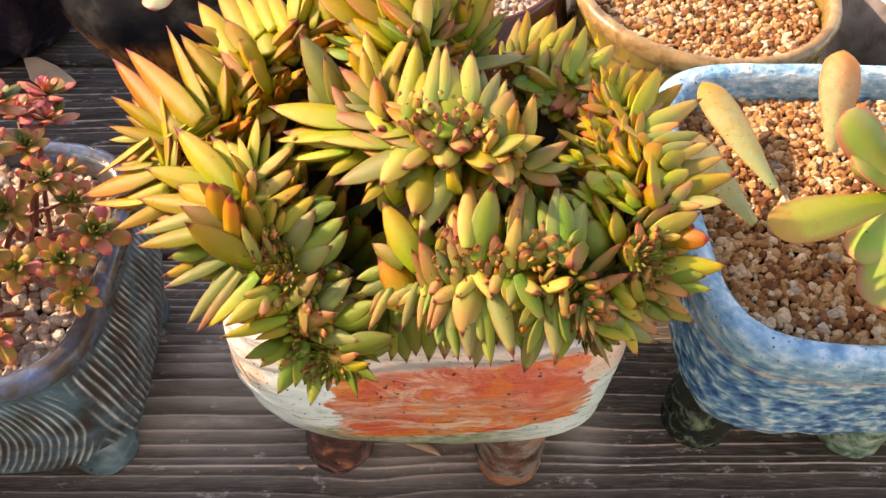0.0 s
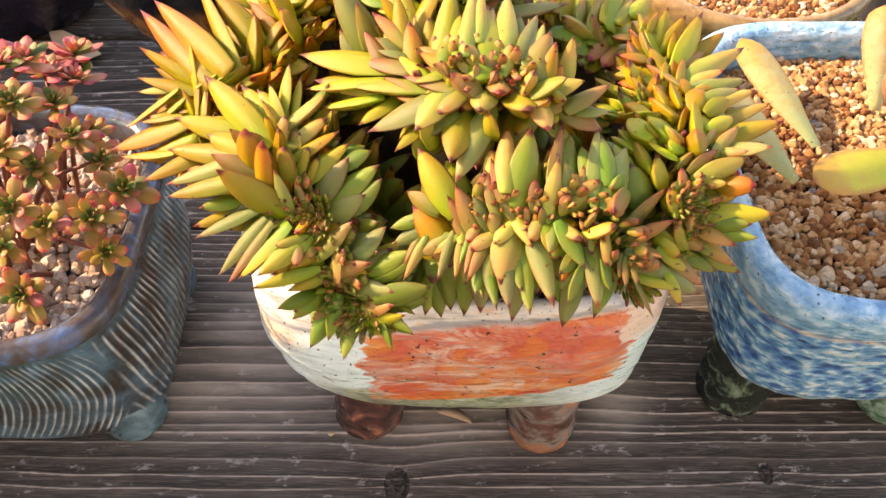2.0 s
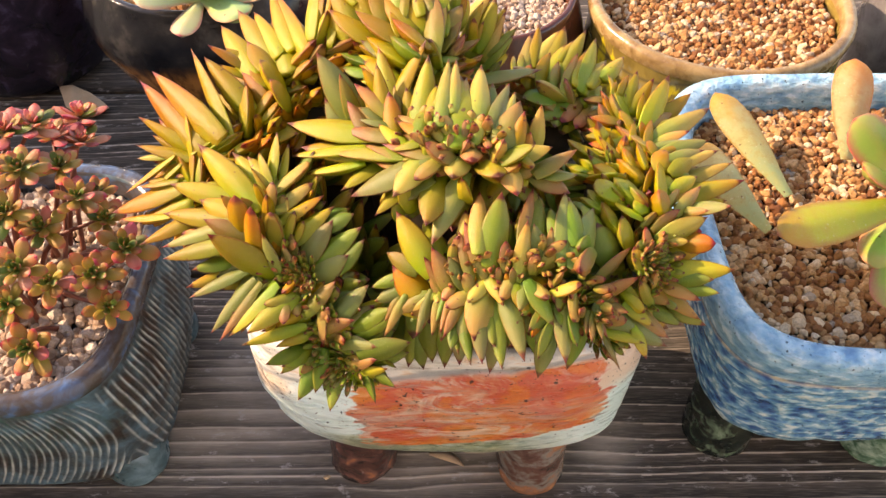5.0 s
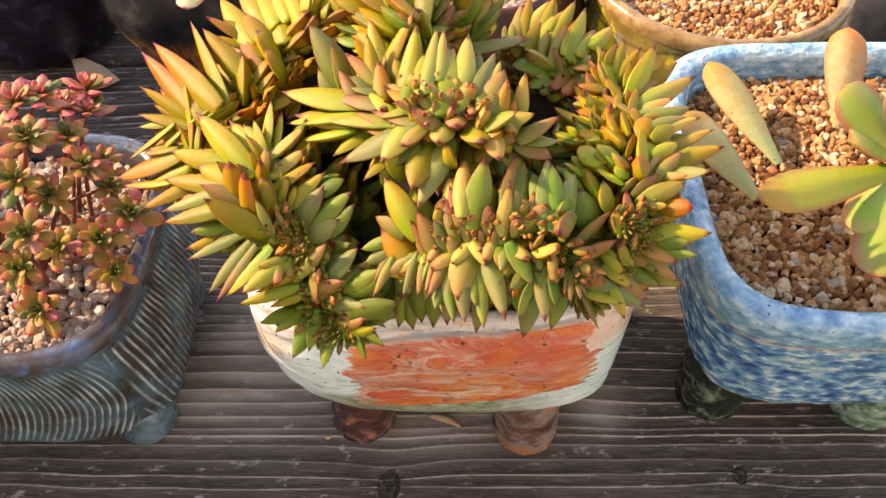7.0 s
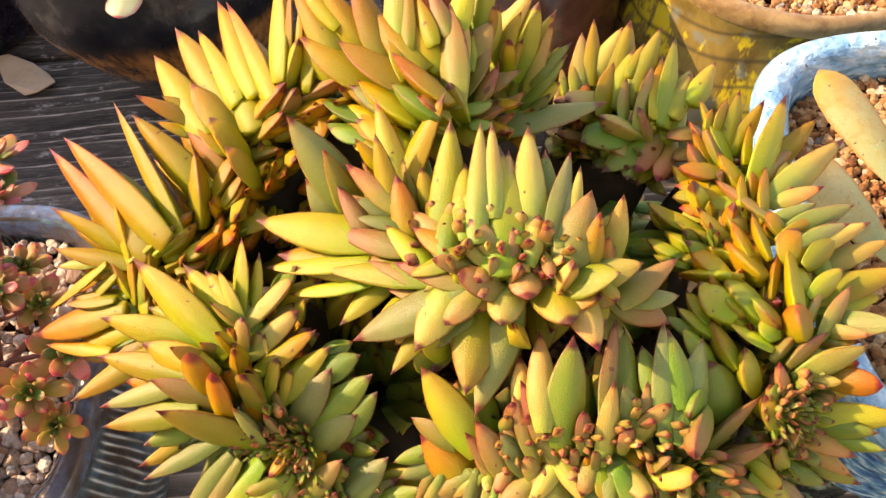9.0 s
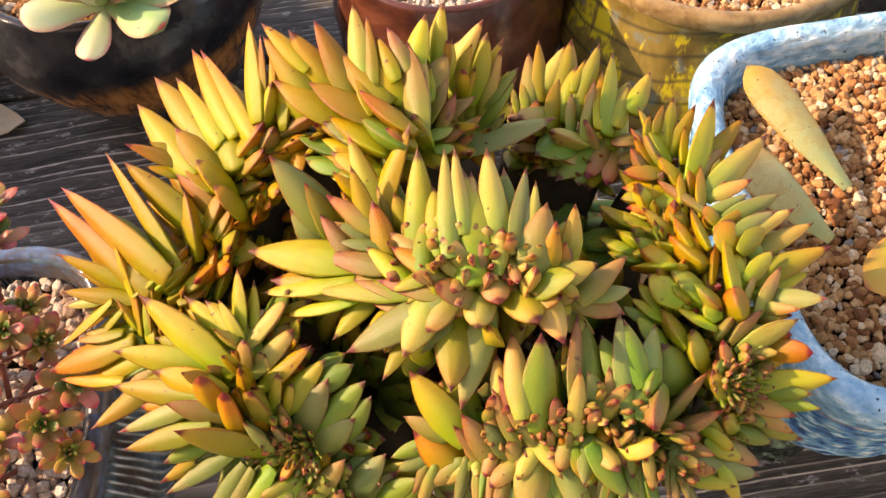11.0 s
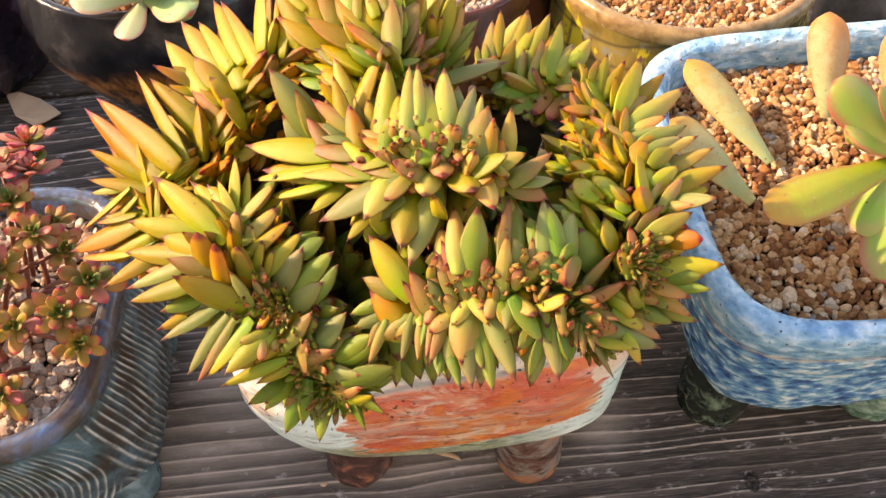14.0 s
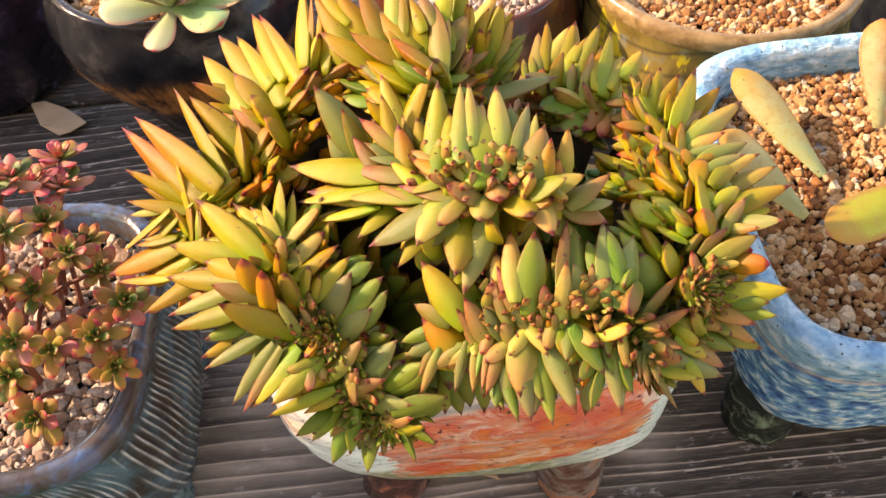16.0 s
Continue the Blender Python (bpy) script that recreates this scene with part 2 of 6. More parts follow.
def orange_pot_material():
    """White glaze with a brushed orange patch on the front, a mossy lower edge and a streaked rim band."""
    m, tree, b = material("white_and_orange_glaze", 0.28, 0.5)
    n = Nodes(tree)
    obj = n.coords("Object")
    x, y, z = n.axes(obj)[:3]

    def wander(size, amount, stretch=1.0):
        return n.math("MULTIPLY", n.math("SUBTRACT", n.noise(n.coords("Object", (1, 1, stretch)), size, 4), 0.5), amount)

    streak = n.noise(n.coords("Object", (1, 1, 4)), 60, 6, 0.65, 0.6)
    white = n.ramp(streak, [(0.26, (0.46, 0.60, 0.57)), (0.40, (0.65, 0.81, 0.79)), (0.60, (0.75, 0.89, 0.87))])
    dirt = n.grey(n.noise(n.coords("Object", (1, 1, 7)), 75, 6, 0.7), 0.585, 0.68)
    white = n.mix(n.math("MULTIPLY", dirt, 0.28), white, (0.36, 0.37, 0.32))
    white = n.mix(n.math("MULTIPLY", n.grey(n.math("ADD", x, wander(50, 0.03)), 0.098, 0.115), 0.6), white, (0.52, 0.74, 0.68))
    # mossy glaze along the lower edge
    low = n.math("SUBTRACT", n.math("ADD", 0.080, wander(30, 0.030, 2)), z)
    moss = n.math("MULTIPLY", n.grey(n.math("MULTIPLY", low, 50), 0.0, 0.35), n.grey(n.noise(n.coords("Object", (1, 1, 3)), 85, 6, 0.7), 0.28, 0.46))
    moss = n.math("MULTIPLY", moss, n.math("MULTIPLY", n.grey(n.math("ADD", x, 0.1), 0.06, 0.085), n.grey(n.math("SUBTRACT", 0.2, x), 0.10, 0.14)))
    mossy = n.ramp(n.noise(obj, 140, 4), [(0.3, (0.10, 0.10, 0.04)), (0.5, (0.21, 0.25, 0.12)), (0.7, (0.46, 0.46, 0.28))])
    white = n.mix(n.math("MULTIPLY", moss, 0.9), white, mossy)
    # pale apricot where the orange thins out
    thin = n.math("MULTIPLY", n.grey(n.math("ADD", x, wander(60, 0.02)), 0.098, 0.104), n.grey(n.math("ADD", z, wander(60, 0.02)), 0.107, 0.114))
    left = n.math("MULTIPLY", n.grey(n.math("SUBTRACT", wander(40, 0.04), x), 0.040, 0.052), n.grey(z, 0.095, 0.105))
    white = n.mix(n.math("MULTIPLY", n.math("MAXIMUM", thin, left), 0.75), white, (0.74, 0.47, 0.29))
    # brushed patch: blotches of orange, red and flesh, with grey and pale drag marks
    blot = n.noise(n.coords("Object", (1, 1, 1.9)), 19, 6, 0.62, 1.0)
    orange = n.ramp(blot, [(0.28, (0.72, 0.50, 0.33)), (0.36, (0.74, 0.36, 0.14)), (0.43, (0.72, 0.22, 0.045)), (0.50, (0.68, 0.17, 0.035)), (0.55, (0.60, 0.10, 0.05)), (0.60, (0.66, 0.22, 0.11)), (0.65, (0.72, 0.44, 0.30)), (0.74, (0.66, 0.24, 0.10))])
    drag = n.noise(n.coords("Object", (1, 0.8, 3.0)), 24, 8, 0.7, 1.6)
    orange = n.mix(n.math("MULTIPLY", n.grey(drag, 0.52, 0.60), 0.7), orange, (0.74, 0.60, 0.48))
    ash = n.noise(n.coords("Object", (1, 0.8, 5.0)), 40, 8, 0.72, 0.4)
    orange = n.mix(n.math("MULTIPLY", n.grey(ash, 0.55, 0.64), 0.6), orange, (0.36, 0.28, 0.24))
    waist = n.math("MULTIPLY", n.grey(n.math("ADD", z, wander(50, 0.012)), 0.086, 0.094), n.grey(n.math("SUBTRACT", 0.2, n.math("ADD", z, wander(50, 0.012))), 0.090, 0.100))
    orange = n.mix(n.math("MULTIPLY", n.math("MULTIPLY", waist, n.grey(n.noise(n.coords("Object", (1, 1, 6)), 60, 6, 0.7), 0.40, 0.58)), 0.65), orange, (0.58, 0.42, 0.33))
    ruddy = n.grey(n.math("ADD", x, wander(30, 0.04)), 0.058, 0.075)
    orange = n.mix(n.math("MULTIPLY", n.math("MULTIPLY", ruddy, n.grey(blot, 0.40, 0.56)), 0.6), orange, (0.62, 0.12, 0.07))
    u = n.math("POWER", n.math("ABSOLUTE", n.math("DIVIDE", n.math("SUBTRACT", x, 0.0500), 0.0590)), 4.0)
    tilt = n.math("MULTIPLY", n.math("SUBTRACT", x, 0.05), 0.12)
    v = n.math("POWER", n.math("ABSOLUTE", n.math("DIVIDE", n.math("SUBTRACT", n.math("SUBTRACT", z, tilt), 0.1015), 0.0310)), 6.0)
    reach = n.math("ADD", n.math("ADD", u, v), n.math("ADD", wander(22, 3.4, 1.5), wander(90, 1.8, 2.5)))
    inside = n.math("MULTIPLY", n.grey(n.math("SUBTRACT", 2.0, reach), 0.80, 1.30), n.grey(n.math("SUBTRACT", 0.3, y), 0.08, 0.1))
    col = n.mix(inside, white, orange)
    # rim band: beige and grey-blue streaks above a dark crease
    zr = n.math("SUBTRACT", n.math("ADD", z, wander(35, 0.007)), tilt)
    band = n.grey(zr, 0.1265, 0.1280)
    rimc = n.ramp(n.noise(n.coords("Object", (1, 1, 5)), 55, 5, 0.65), [(0.32, (0.36, 0.29, 0.21)), (0.45, (0.60, 0.60, 0.55)), (0.56, (0.76, 0.74, 0.68)), (0.68, (0.70, 0.48, 0.30))])
    col = n.mix(band, col, rimc)
    crease = n.math("SUBTRACT", 1.0, n.grey(n.math("MULTIPLY", n.math("ABSOLUTE", n.math("SUBTRACT", zr, 0.1282)), 300), 0.18, 0.6))
    col = n.mix(n.math("MULTIPLY", crease, 0.75), col, (0.24, 0.27, 0.28))
    # hair cracks and pinholes
    zc = n.math("ADD", n.math("SUBTRACT", z, 0.0850), n.math("ADD", wander(35, 0.012), wander(200, 0.003)))
    crack = n.math("SUBTRACT", 1.0, n.grey(n.math("MULTIPLY", n.math("ABSOLUTE", zc), 500), 0.12, 0.45))
    crack = n.math("MULTIPLY", crack, n.grey(n.noise(obj, 55, 2), 0.46, 0.54))
    col = n.mix(n.math("MULTIPLY", crack, 0.75), col, (0.15, 0.07, 0.04))
    pin = n.math("MAXIMUM", n.grey(n.noise(obj, 330, 1), 0.71, 0.73), n.grey(n.noise(obj, 760, 1), 0.715, 0.74))
    col = n.mix(n.math("MULTIPLY", pin, 0.9), col, (0.03, 0.02, 0.015))
    edge = n.grey(n.math("SUBTRACT", 0.1, n.math("ADD", z, wander(60, 0.006))), 0.0525, 0.055)
    col = n.mix(n.math("MULTIPLY", edge, 0.8), col, (0.16, 0.08, 0.045))
    n.link(col, b.inputs["Base Color"])
    n.link(n.math("ADD", n.math("MULTIPLY", streak, 0.35), 0.12), b.inputs["Roughness"])
    n.bump(n.math("ADD", n.math("SUBTRACT", n.math("ADD", n.noise(n.coords("Object", (1, 1, 3.0)), 75, 5), n.math("MULTIPLY", ash, 0.5)), pin), n.math("MULTIPLY", crack, -0.6)), b, 0.6, 0.0022)
    return m


ORANGE_POT = orange_pot_material()
FOOT_BROWN = glaze("brown_foot_glaze", [(0.30, (0.05, 0.025, 0.018)), (0.42, (0.14, 0.07, 0.05)), (0.50, (0.22, 0.20, 0.17)), (0.57, (0.34, 0.15, 0.08)), (0.66, (0.52, 0.24, 0.11)), (0.75, (0.58, 0.46, 0.36))], scale=(1, 1, 1.2), size=45, rough=0.2, bump=0.9, relief=180, distort=0.2)
FOOT_DARK = glaze("dark_foot_glaze", [(0.32, (0.04, 0.02, 0.016)), (0.50, (0.085, 0.038, 0.03)), (0.58, (0.17, 0.08, 0.06)), (0.68, (0.46, 0.17, 0.07))], size=60, rough=0.2, bump=0.9, relief=180)
def blue_pot_material():
    """Blue and white glaze: small blotches, darker in the ripples, a lighter rim above a beige crease."""
    m, tree, b = material("blue_white_glaze", 0.25, 0.5)
    n = Nodes(tree)
    obj = n.coords("Object")
    z = n.axes(obj)[2]
    at = tree.nodes.new("ShaderNodeAttribute")
    at.attribute_name = "ridge"
    blot = n.noise(n.coords("Object", (1, 1, 1.55)), 125, 3, 0.5)
    high = n.math("MULTIPLY", n.math("SUBTRACT", at.outputs["Fac"], 0.35), 0.20)
    wide = n.math("MULTIPLY", n.math("SUBTRACT", n.noise(obj, 35, 3), 0.5), 0.22)
    col = n.ramp(n.math("ADD", n.math("ADD", blot, high), wide), [(0.30, (0.022, 0.085, 0.26)), (0.41, (0.062, 0.22, 0.45)), (0.50, (0.18, 0.42, 0.61)), (0.60, (0.38, 0.60, 0.68)), (0.70, (0.70, 0.80, 0.78))])
    rim = n.grey(z, 0.1255, 0.1275)
    rimc = n.ramp(n.math("ADD", blot, wide), [(0.28, (0.10, 0.27, 0.46)), (0.45, (0.22, 0.46, 0.62)), (0.60, (0.40, 0.62, 0.72)), (0.76, (0.68, 0.80, 0.81))])
    col = n.mix(rim, col, rimc)
    crease = n.math("SUBTRACT", 1.0, n.grey(n.math("MULTIPLY", n.math("ABSOLUTE", n.math("SUBTRACT", z, 0.1245)), 300), 0.25, 0.7))
    col = n.mix(n.math("MULTIPLY", crease, n.grey(blot, 0.3, 0.6)), col, (0.52, 0.46, 0.34))
    moss = n.grey(n.math("SUBTRACT", 0.1, n.math("ADD", z, n.math("MULTIPLY", n.noise(obj, 60, 3), 0.02))), 0.030, 0.042)
    col = n.mix(n.math("MULTIPLY", moss, 0.55), col, (0.20, 0.30, 0.22))
    pin = n.grey(n.noise(obj, 520, 1), 0.715, 0.74)
    col = n.mix(n.math("MULTIPLY", pin, 0.9), col, (0.02, 0.03, 0.05))
    n.link(col, b.inputs["Base Color"])
    n.link(n.math("ADD", n.math("MULTIPLY", blot, 0.3), 0.10), b.inputs["Roughness"])
    n.bump(n.math("SUBTRACT", n.math("ADD", n.noise(n.coords("Object", (1, 1, 3.2)), 85, 5), n.math("MULTIPLY", blot, 0.7)), pin), b, 1.0, 0.0042)
    return m


BLUE = blue_pot_material()
FOOT_GREEN = glaze("dark_green_foot_glaze", [(0.35, (0.010, 0.013, 0.010)), (0.55, (0.025, 0.035, 0.025)), (0.66, (0.16, 0.24, 0.16)), (0.75, (0.30, 0.40, 0.32))], size=80, rough=0.22, bump=0.8)
FOOT_MOSS = glaze("mottled_green_foot_glaze", [(0.32, (0.03, 0.06, 0.035)), (0.46, (0.10, 0.20, 0.13)), (0.60, (0.30, 0.44, 0.34)), (0.74, (0.55, 0.62, 0.50))], size=120, rough=0.25, bump=0.6)
FOOT_TEAL = glaze("teal_foot_glaze", [(0.32, (0.04, 0.07, 0.08)), (0.50, (0.09, 0.16, 0.18)), (0.68, (0.17, 0.26, 0.30))], size=70, rough=0.28, bump=0.6)
GREY_BLUE = glaze("slate_blue_glaze", [(0.32, (0.055, 0.030, 0.020)), (0.44, (0.040, 0.034, 0.030)), (0.55, (0.055, 0.092, 0.112)), (0.70, (0.10, 0.20, 0.27))], size=45, rough=0.34, bump=0.5, ridge=(0.50, 0.55, 0.54))
RIM_BLUE = glaze("blue_brown_rim_glaze", [(0.38, (0.06, 0.042, 0.032)), (0.52, (0.075, 0.075, 0.085)), (0.62, (0.08, 0.12, 0.20)), (0.72, (0.09, 0.18, 0.36))], size=80, rough=0.18, bump=0.5)
def ochre_material():
    """Olive ochre glaze with brushed yellow strokes and thin dark trailing lines."""
    m, tree, b = material("ochre_glaze", 0.2, 0.5)
    n = Nodes(tree)
    obj = n.coords("Object")
    x, y, z = n.axes(obj)[:3]
    col = n.ramp(n.noise(n.coords("Object", (1, 1, 0.6)), 34, 5, 0.6, 0.4), [(0.32, (0.11, 0.075, 0.022)), (0.48, (0.22, 0.15, 0.036)), (0.66, (0.34, 0.24, 0.06))])
    stroke = n.grey(n.noise(n.coords("Object", (1.2, 1.2, 0.45)), 42, 5, 0.65, 0.3), 0.56, 0.61)
    col = n.mix(n.math("MULTIPLY", stroke, 0.9), col, (0.66, 0.50, 0.025))
    sweep = n.math("ADD", n.math("MULTIPLY", z, 1.0), n.math("ADD", n.math("MULTIPLY", x, -0.22), n.math("MULTIPLY", n.noise(obj, 14, 2), 0.02)))
    line = n.math("POWER", n.math("ABSOLUTE", n.math("SINE", n.math("MULTIPLY", sweep, 185.0))), 26.0)
    col = n.mix(n.math("MULTIPLY", line, 0.7), col, (0.06, 0.05, 0.03))
    haze = n.grey(n.noise(obj, 46, 4), 0.60, 0.68)
    col = n.mix(n.math("MULTIPLY", haze, 0.45), col, (0.16, 0.24, 0.26))
    n.link(col, b.inputs["Base Color"])
    n.bump(n.noise(n.coords("Object", (1, 1, 2)), 60, 4), b, 0.4, 0.002)
    return m


OCHRE = ochre_material()
OCHRE_RIM = glaze("brown_rim_glaze", [(0.35, (0.18, 0.10, 0.035)), (0.5, (0.30, 0.185, 0.07)), (0.65, (0.42, 0.28, 0.12))], size=60, rough=0.25)
MAROON = glaze("dark_brown_glaze", [(0.35, (0.045, 0.014, 0.009)), (0.55, (0.11, 0.032, 0.016)), (0.72, (0.20, 0.065, 0.03))], size=30, rough=0.16)
def black_material():
    """Black gloss glaze that breaks to rust brown streaks low on the belly."""
    m, tree, b = material("black_rust_glaze", 0.12, 0.3)
    n = Nodes(tree)
    obj = n.coords("Object")
    z = n.axes(obj)[2]
    col = n.ramp(n.noise(obj, 50, 5), [(0.35, (0.010, 0.010, 0.012)), (0.55, (0.022, 0.021, 0.022)), (0.70, (0.06, 0.055, 0.05))])
    zz = n.math("ADD", z, n.math("MULTIPLY", n.math("SUBTRACT", n.noise(obj, 30, 4), 0.5), 0.035))
    belt = n.math("MULTIPLY", n.grey(zz, 0.040, 0.055), n.grey(n.math("SUBTRACT", 0.2, zz), 0.104, 0.118))
    drip = n.ramp(n.noise(n.coords("Object", (1, 1, 0.3)), 110, 5, 0.65, 0.5), [(0.34, (0.05, 0.02, 0.01)), (0.46, (0.27, 0.105, 0.024)), (0.58, (0.50, 0.21, 0.05))])
    col = n.mix(n.math("MULTIPLY", belt, 0.9), col, drip)
    n.link(col, b.inputs["Base Color"])
    n.link(n.math("ADD", n.math("MULTIPLY", n.noise(obj, 90, 3), 0.22), 0.04), b.inputs["Roughness"])
    n.bump(n.noise(obj, 75, 4), b, 0.5, 0.002)
    return m


BLACK = black_material()
PURPLE = glaze("dark_purple_glaze", [(0.35, (0.012, 0.009, 0.016)), (0.55, (0.03, 0.02, 0.035)), (0.7, (0.08, 0.07, 0.13))], size=50, rough=0.15)
GREY_GLOSS = glaze("grey_gloss_glaze", [(0.35, (0.08, 0.07, 0.065)), (0.65, (0.22, 0.20, 0.19))], size=40, rough=0.12)


def gravel_material(name, stops):
    m, tree, b = material(name, 0.8, 0.3)
    n = Nodes(tree)
    geo = tree.nodes.new("ShaderNodeNewGeometry")
    col = n.ramp(geo.outputs["Random Per Island"], stops)
    grain = n.noise(geo.outputs["Position"], 900, 3)
    col = n.mix(n.math("MULTIPLY", n.grey(grain, 0.40, 0.68), 0.75), col, n.mix(0.5, col, (0.10, 0.05, 0.025)))
    n.link(col, b.inputs["Base Color"])
    n.bump(grain, b, 0.6, 0.0008)
    return m


GRAVEL_TAN = gravel_material("tan_gravel", [(0.0, (0.15, 0.050, 0.015)), (0.25, (0.33, 0.135, 0.040)), (0.5, (0.46, 0.24, 0.088)), (0.75, (0.58, 0.355, 0.165)), (0.94, (0.74, 0.57, 0.37)), (1.0, (0.16, 0.15, 0.14))])
GRAVEL_PALE = gravel_material("pale_gravel", [(0.0, (0.32, 0.20, 0.13)), (0.3, (0.46, 0.33, 0.23)), (0.6, (0.56, 0.44, 0.34)), (1.0, (0.64, 0.55, 0.45))])
SOIL, _t, _b = material("potting_soil", 0.95, 0.1)
_n = Nodes(_t)
_n.link(_n.ramp(_n.noise(_n.coords("Object"), 300, 4), [(0.3, (0.03, 0.018, 0.012)), (0.7, (0.13, 0.08, 0.05))]), _b.inputs["Base Color"])


def wood_material(name, dark, mid, pale, chips=0.75):
    """Stained softwood with raised, rubbed grain; the mesh carries the grain height in 'grain'."""
    m, tree, b = material(name, 0.62, 0.22)
    n = Nodes(tree)
    at = tree.nodes.new("ShaderNodeAttribute")
    at.attribute_name = "grain"
    g = at.outputs["Fac"]
    fine = n.noise(n.coords("Object", (0.06, 1, 1)), 1500, 3)
    cloud = n.noise(n.coords("Object", (0.4, 1, 1)), 28, 4)
    col = n.mix(n.math("MULTIPLY", n.grey(cloud, 0.25, 0.7), n.math("ADD", n.grey(g, 0.0, 0.5), 0.25)), dark, mid)
    col = n.mix(n.math("MULTIPLY", n.grey(fine, 0.45, 0.75), 0.26), col, pale)
    streak = n.noise(n.coords("Object", (0.05, 1, 1)), 420, 4, 0.6)
    col = n.mix(n.math("MULTIPLY", n.grey(streak, 0.40, 0.62), 0.55), col, n.mix(0.75, col, dark))
    rub = n.grey(n.noise(n.coords("Object", (0.25, 1, 1)), 60, 5, 0.65), 0.34, 0.5)
    col = n.mix(n.math("MULTIPLY", n.math("MULTIPLY", n.grey(g, 0.52, 0.8), rub), 0.95), col, pale)
    # areas drawn paler, broken up by noise
    pale_area = tree.nodes.new("ShaderNodeAttribute")
    pale_area.attribute_name = "pale_area"
    pale_break = n.grey(n.noise(n.coords("Object", (0.18, 1, 1)), 60, 5, 0.65), 0.44, 0.62)
    col = n.mix(n.math("MULTIPLY", n.math("MULTIPLY", n.math("ADD", n.math("MULTIPLY", pale_break, 0.5), 0.5), n.math("MULTIPLY", n.math("ADD", n.math("MULTIPLY", n.grey(g, 0.0, 0.42), 0.6), 0.4), n.math("ADD", n.math("MULTIPLY", pale_area.outputs["Fac"], 1.15), 0.09))), 1.0), col, n.mix(0.9, mid, pale))
    kn = tree.nodes.new("ShaderNodeAttribute")
    kn.attribute_name = "knot"
    col = n.mix(n.math("MULTIPLY", kn.outputs["Fac"], 0.85), col, n.mix(n.grey(n.noise(n.coords("Object"), 500, 3), 0.4, 0.65), dark, mid))
    chip = n.grey(n.noise(n.coords("Object", (0.45, 1, 1)), 110, 8, 0.75), 0.585, 0.65)
    col = n.mix(n.math("MULTIPLY", chip, chips), col, (0.46, 0.42, 0.38))
    n.link(col, b.inputs["Base Color"])
    n.link(n.math("ADD", n.math("MULTIPLY", cloud, 0.3), 0.50), b.inputs["Roughness"])
    n.bump(fine, b, 0.35, 0.0006)
    return m


PLANK = wood_material("dark_stained_plank", (0.016, 0.0125, 0.0095), (0.090, 0.070, 0.053), (0.50, 0.43, 0.35))
# leg brown painted lighter, for the face that catches the light
LIT_LEG_WOOD = wood_material("lit_leg_wood", (0.20, 0.115, 0.045), (0.36, 0.22, 0.10), (0.46, 0.32, 0.17), 0.0)
PLANK_EDGE = wood_material("brown_plank_edge", (0.030, 0.020, 0.011), (0.125, 0.082, 0.043), (0.32, 0.23, 0.14), 0.15)


def plain_noise(name, a, b_, size, rough, bump=0.2, spec=0.4):
    m, tree, b = material(name, rough, spec)
    n = Nodes(tree)
    f = n.noise(n.coords("Object"), size, 4)
    n.link(n.ramp(f, [(0.3, a), (0.7, b_)]), b.inputs["Base Color"])
    n.bump(n.noise(n.coords("Object"), size * 12, 2), b, bump, 0.001)
    return m


GREEN_FLOOR = plain_noise("green_painted_floor", (0.004, 0.27, 0.12), (0.010, 0.33, 0.15), 6, 0.6, 0.2, 0.15)
TEAL_FLOOR = plain_noise("floor_teal", (0.014, 0.28, 0.245), (0.022, 0.33, 0.285), 5, 0.4)
STEM = plain_noise("brown_stem", (0.020, 0.014, 0.008), (0.055, 0.036, 0.018), 120, 0.7)
RED_STEM = plain_noise("red_stem", (0.13, 0.030, 0.018), (0.22, 0.065, 0.035), 90, 0.5)

def box_mesh(name, x0, x1, y0, y1, z0, z1, mat, bevel=0.002):
    bm = bmesh.new()
    bmesh.ops.create_cube(bm, size=1)
    for v in bm.verts:
        v.co = Vector(((x0 + x1) / 2 + v.co.x * (x1 - x0), (y0 + y1) / 2 + v.co.y * (y1 - y0), (z0 + z1) / 2 + v.co.z * (z1 - z0)))
    bmesh.ops.bevel(bm, geom=list(bm.edges), offset=bevel, segments=2, affect="EDGES", profile=0.6)
    me = bpy.data.meshes.new(name)
    bm.to_mesh(me)
    bm.free()
    me.materials.append(mat)
    return me


# ---- ground ----
def sheet(name, x0, x1, y0, y1, z, mat, label, category):
    me = mesh_of(name, [(x0, y0, z), (x1, y0, z), (x1, y1, z), (x0, y1, z)], [(0, 1, 2, 3)], mat, False)
    return tagged(new(name, me), label, category, kind="structure")


CONCRETE = plain_noise("warm_concrete", (0.36, 0.31, 0.25), (0.46, 0.40, 0.33), 3, 0.85)
BOUNCE_WALL = plain_noise("warm_bounce_wall", (0.66, 0.58, 0.48), (0.74, 0.66, 0.55), 4, 0.9)
# ground out of view, made warm grey so less green bounces up
sheet("ground", -60, 60, -60, 60, -0.456, CONCRETE, "unseen ground round the bench, warm grey to limit green bounce", "ground")
sheet("floor", -1.19, 0.28, -0.25, 1.1, -0.450, GREEN_FLOOR, "green painted floor below the plant bench", "floor")
# right of x = 0.28 the floor is drawn in teal
sheet("ground_cover", 0.28, 1.9, -0.25, 1.1, -0.444, TEAL_FLOOR, "teal stretch of floor to the right of the green", "sheet")
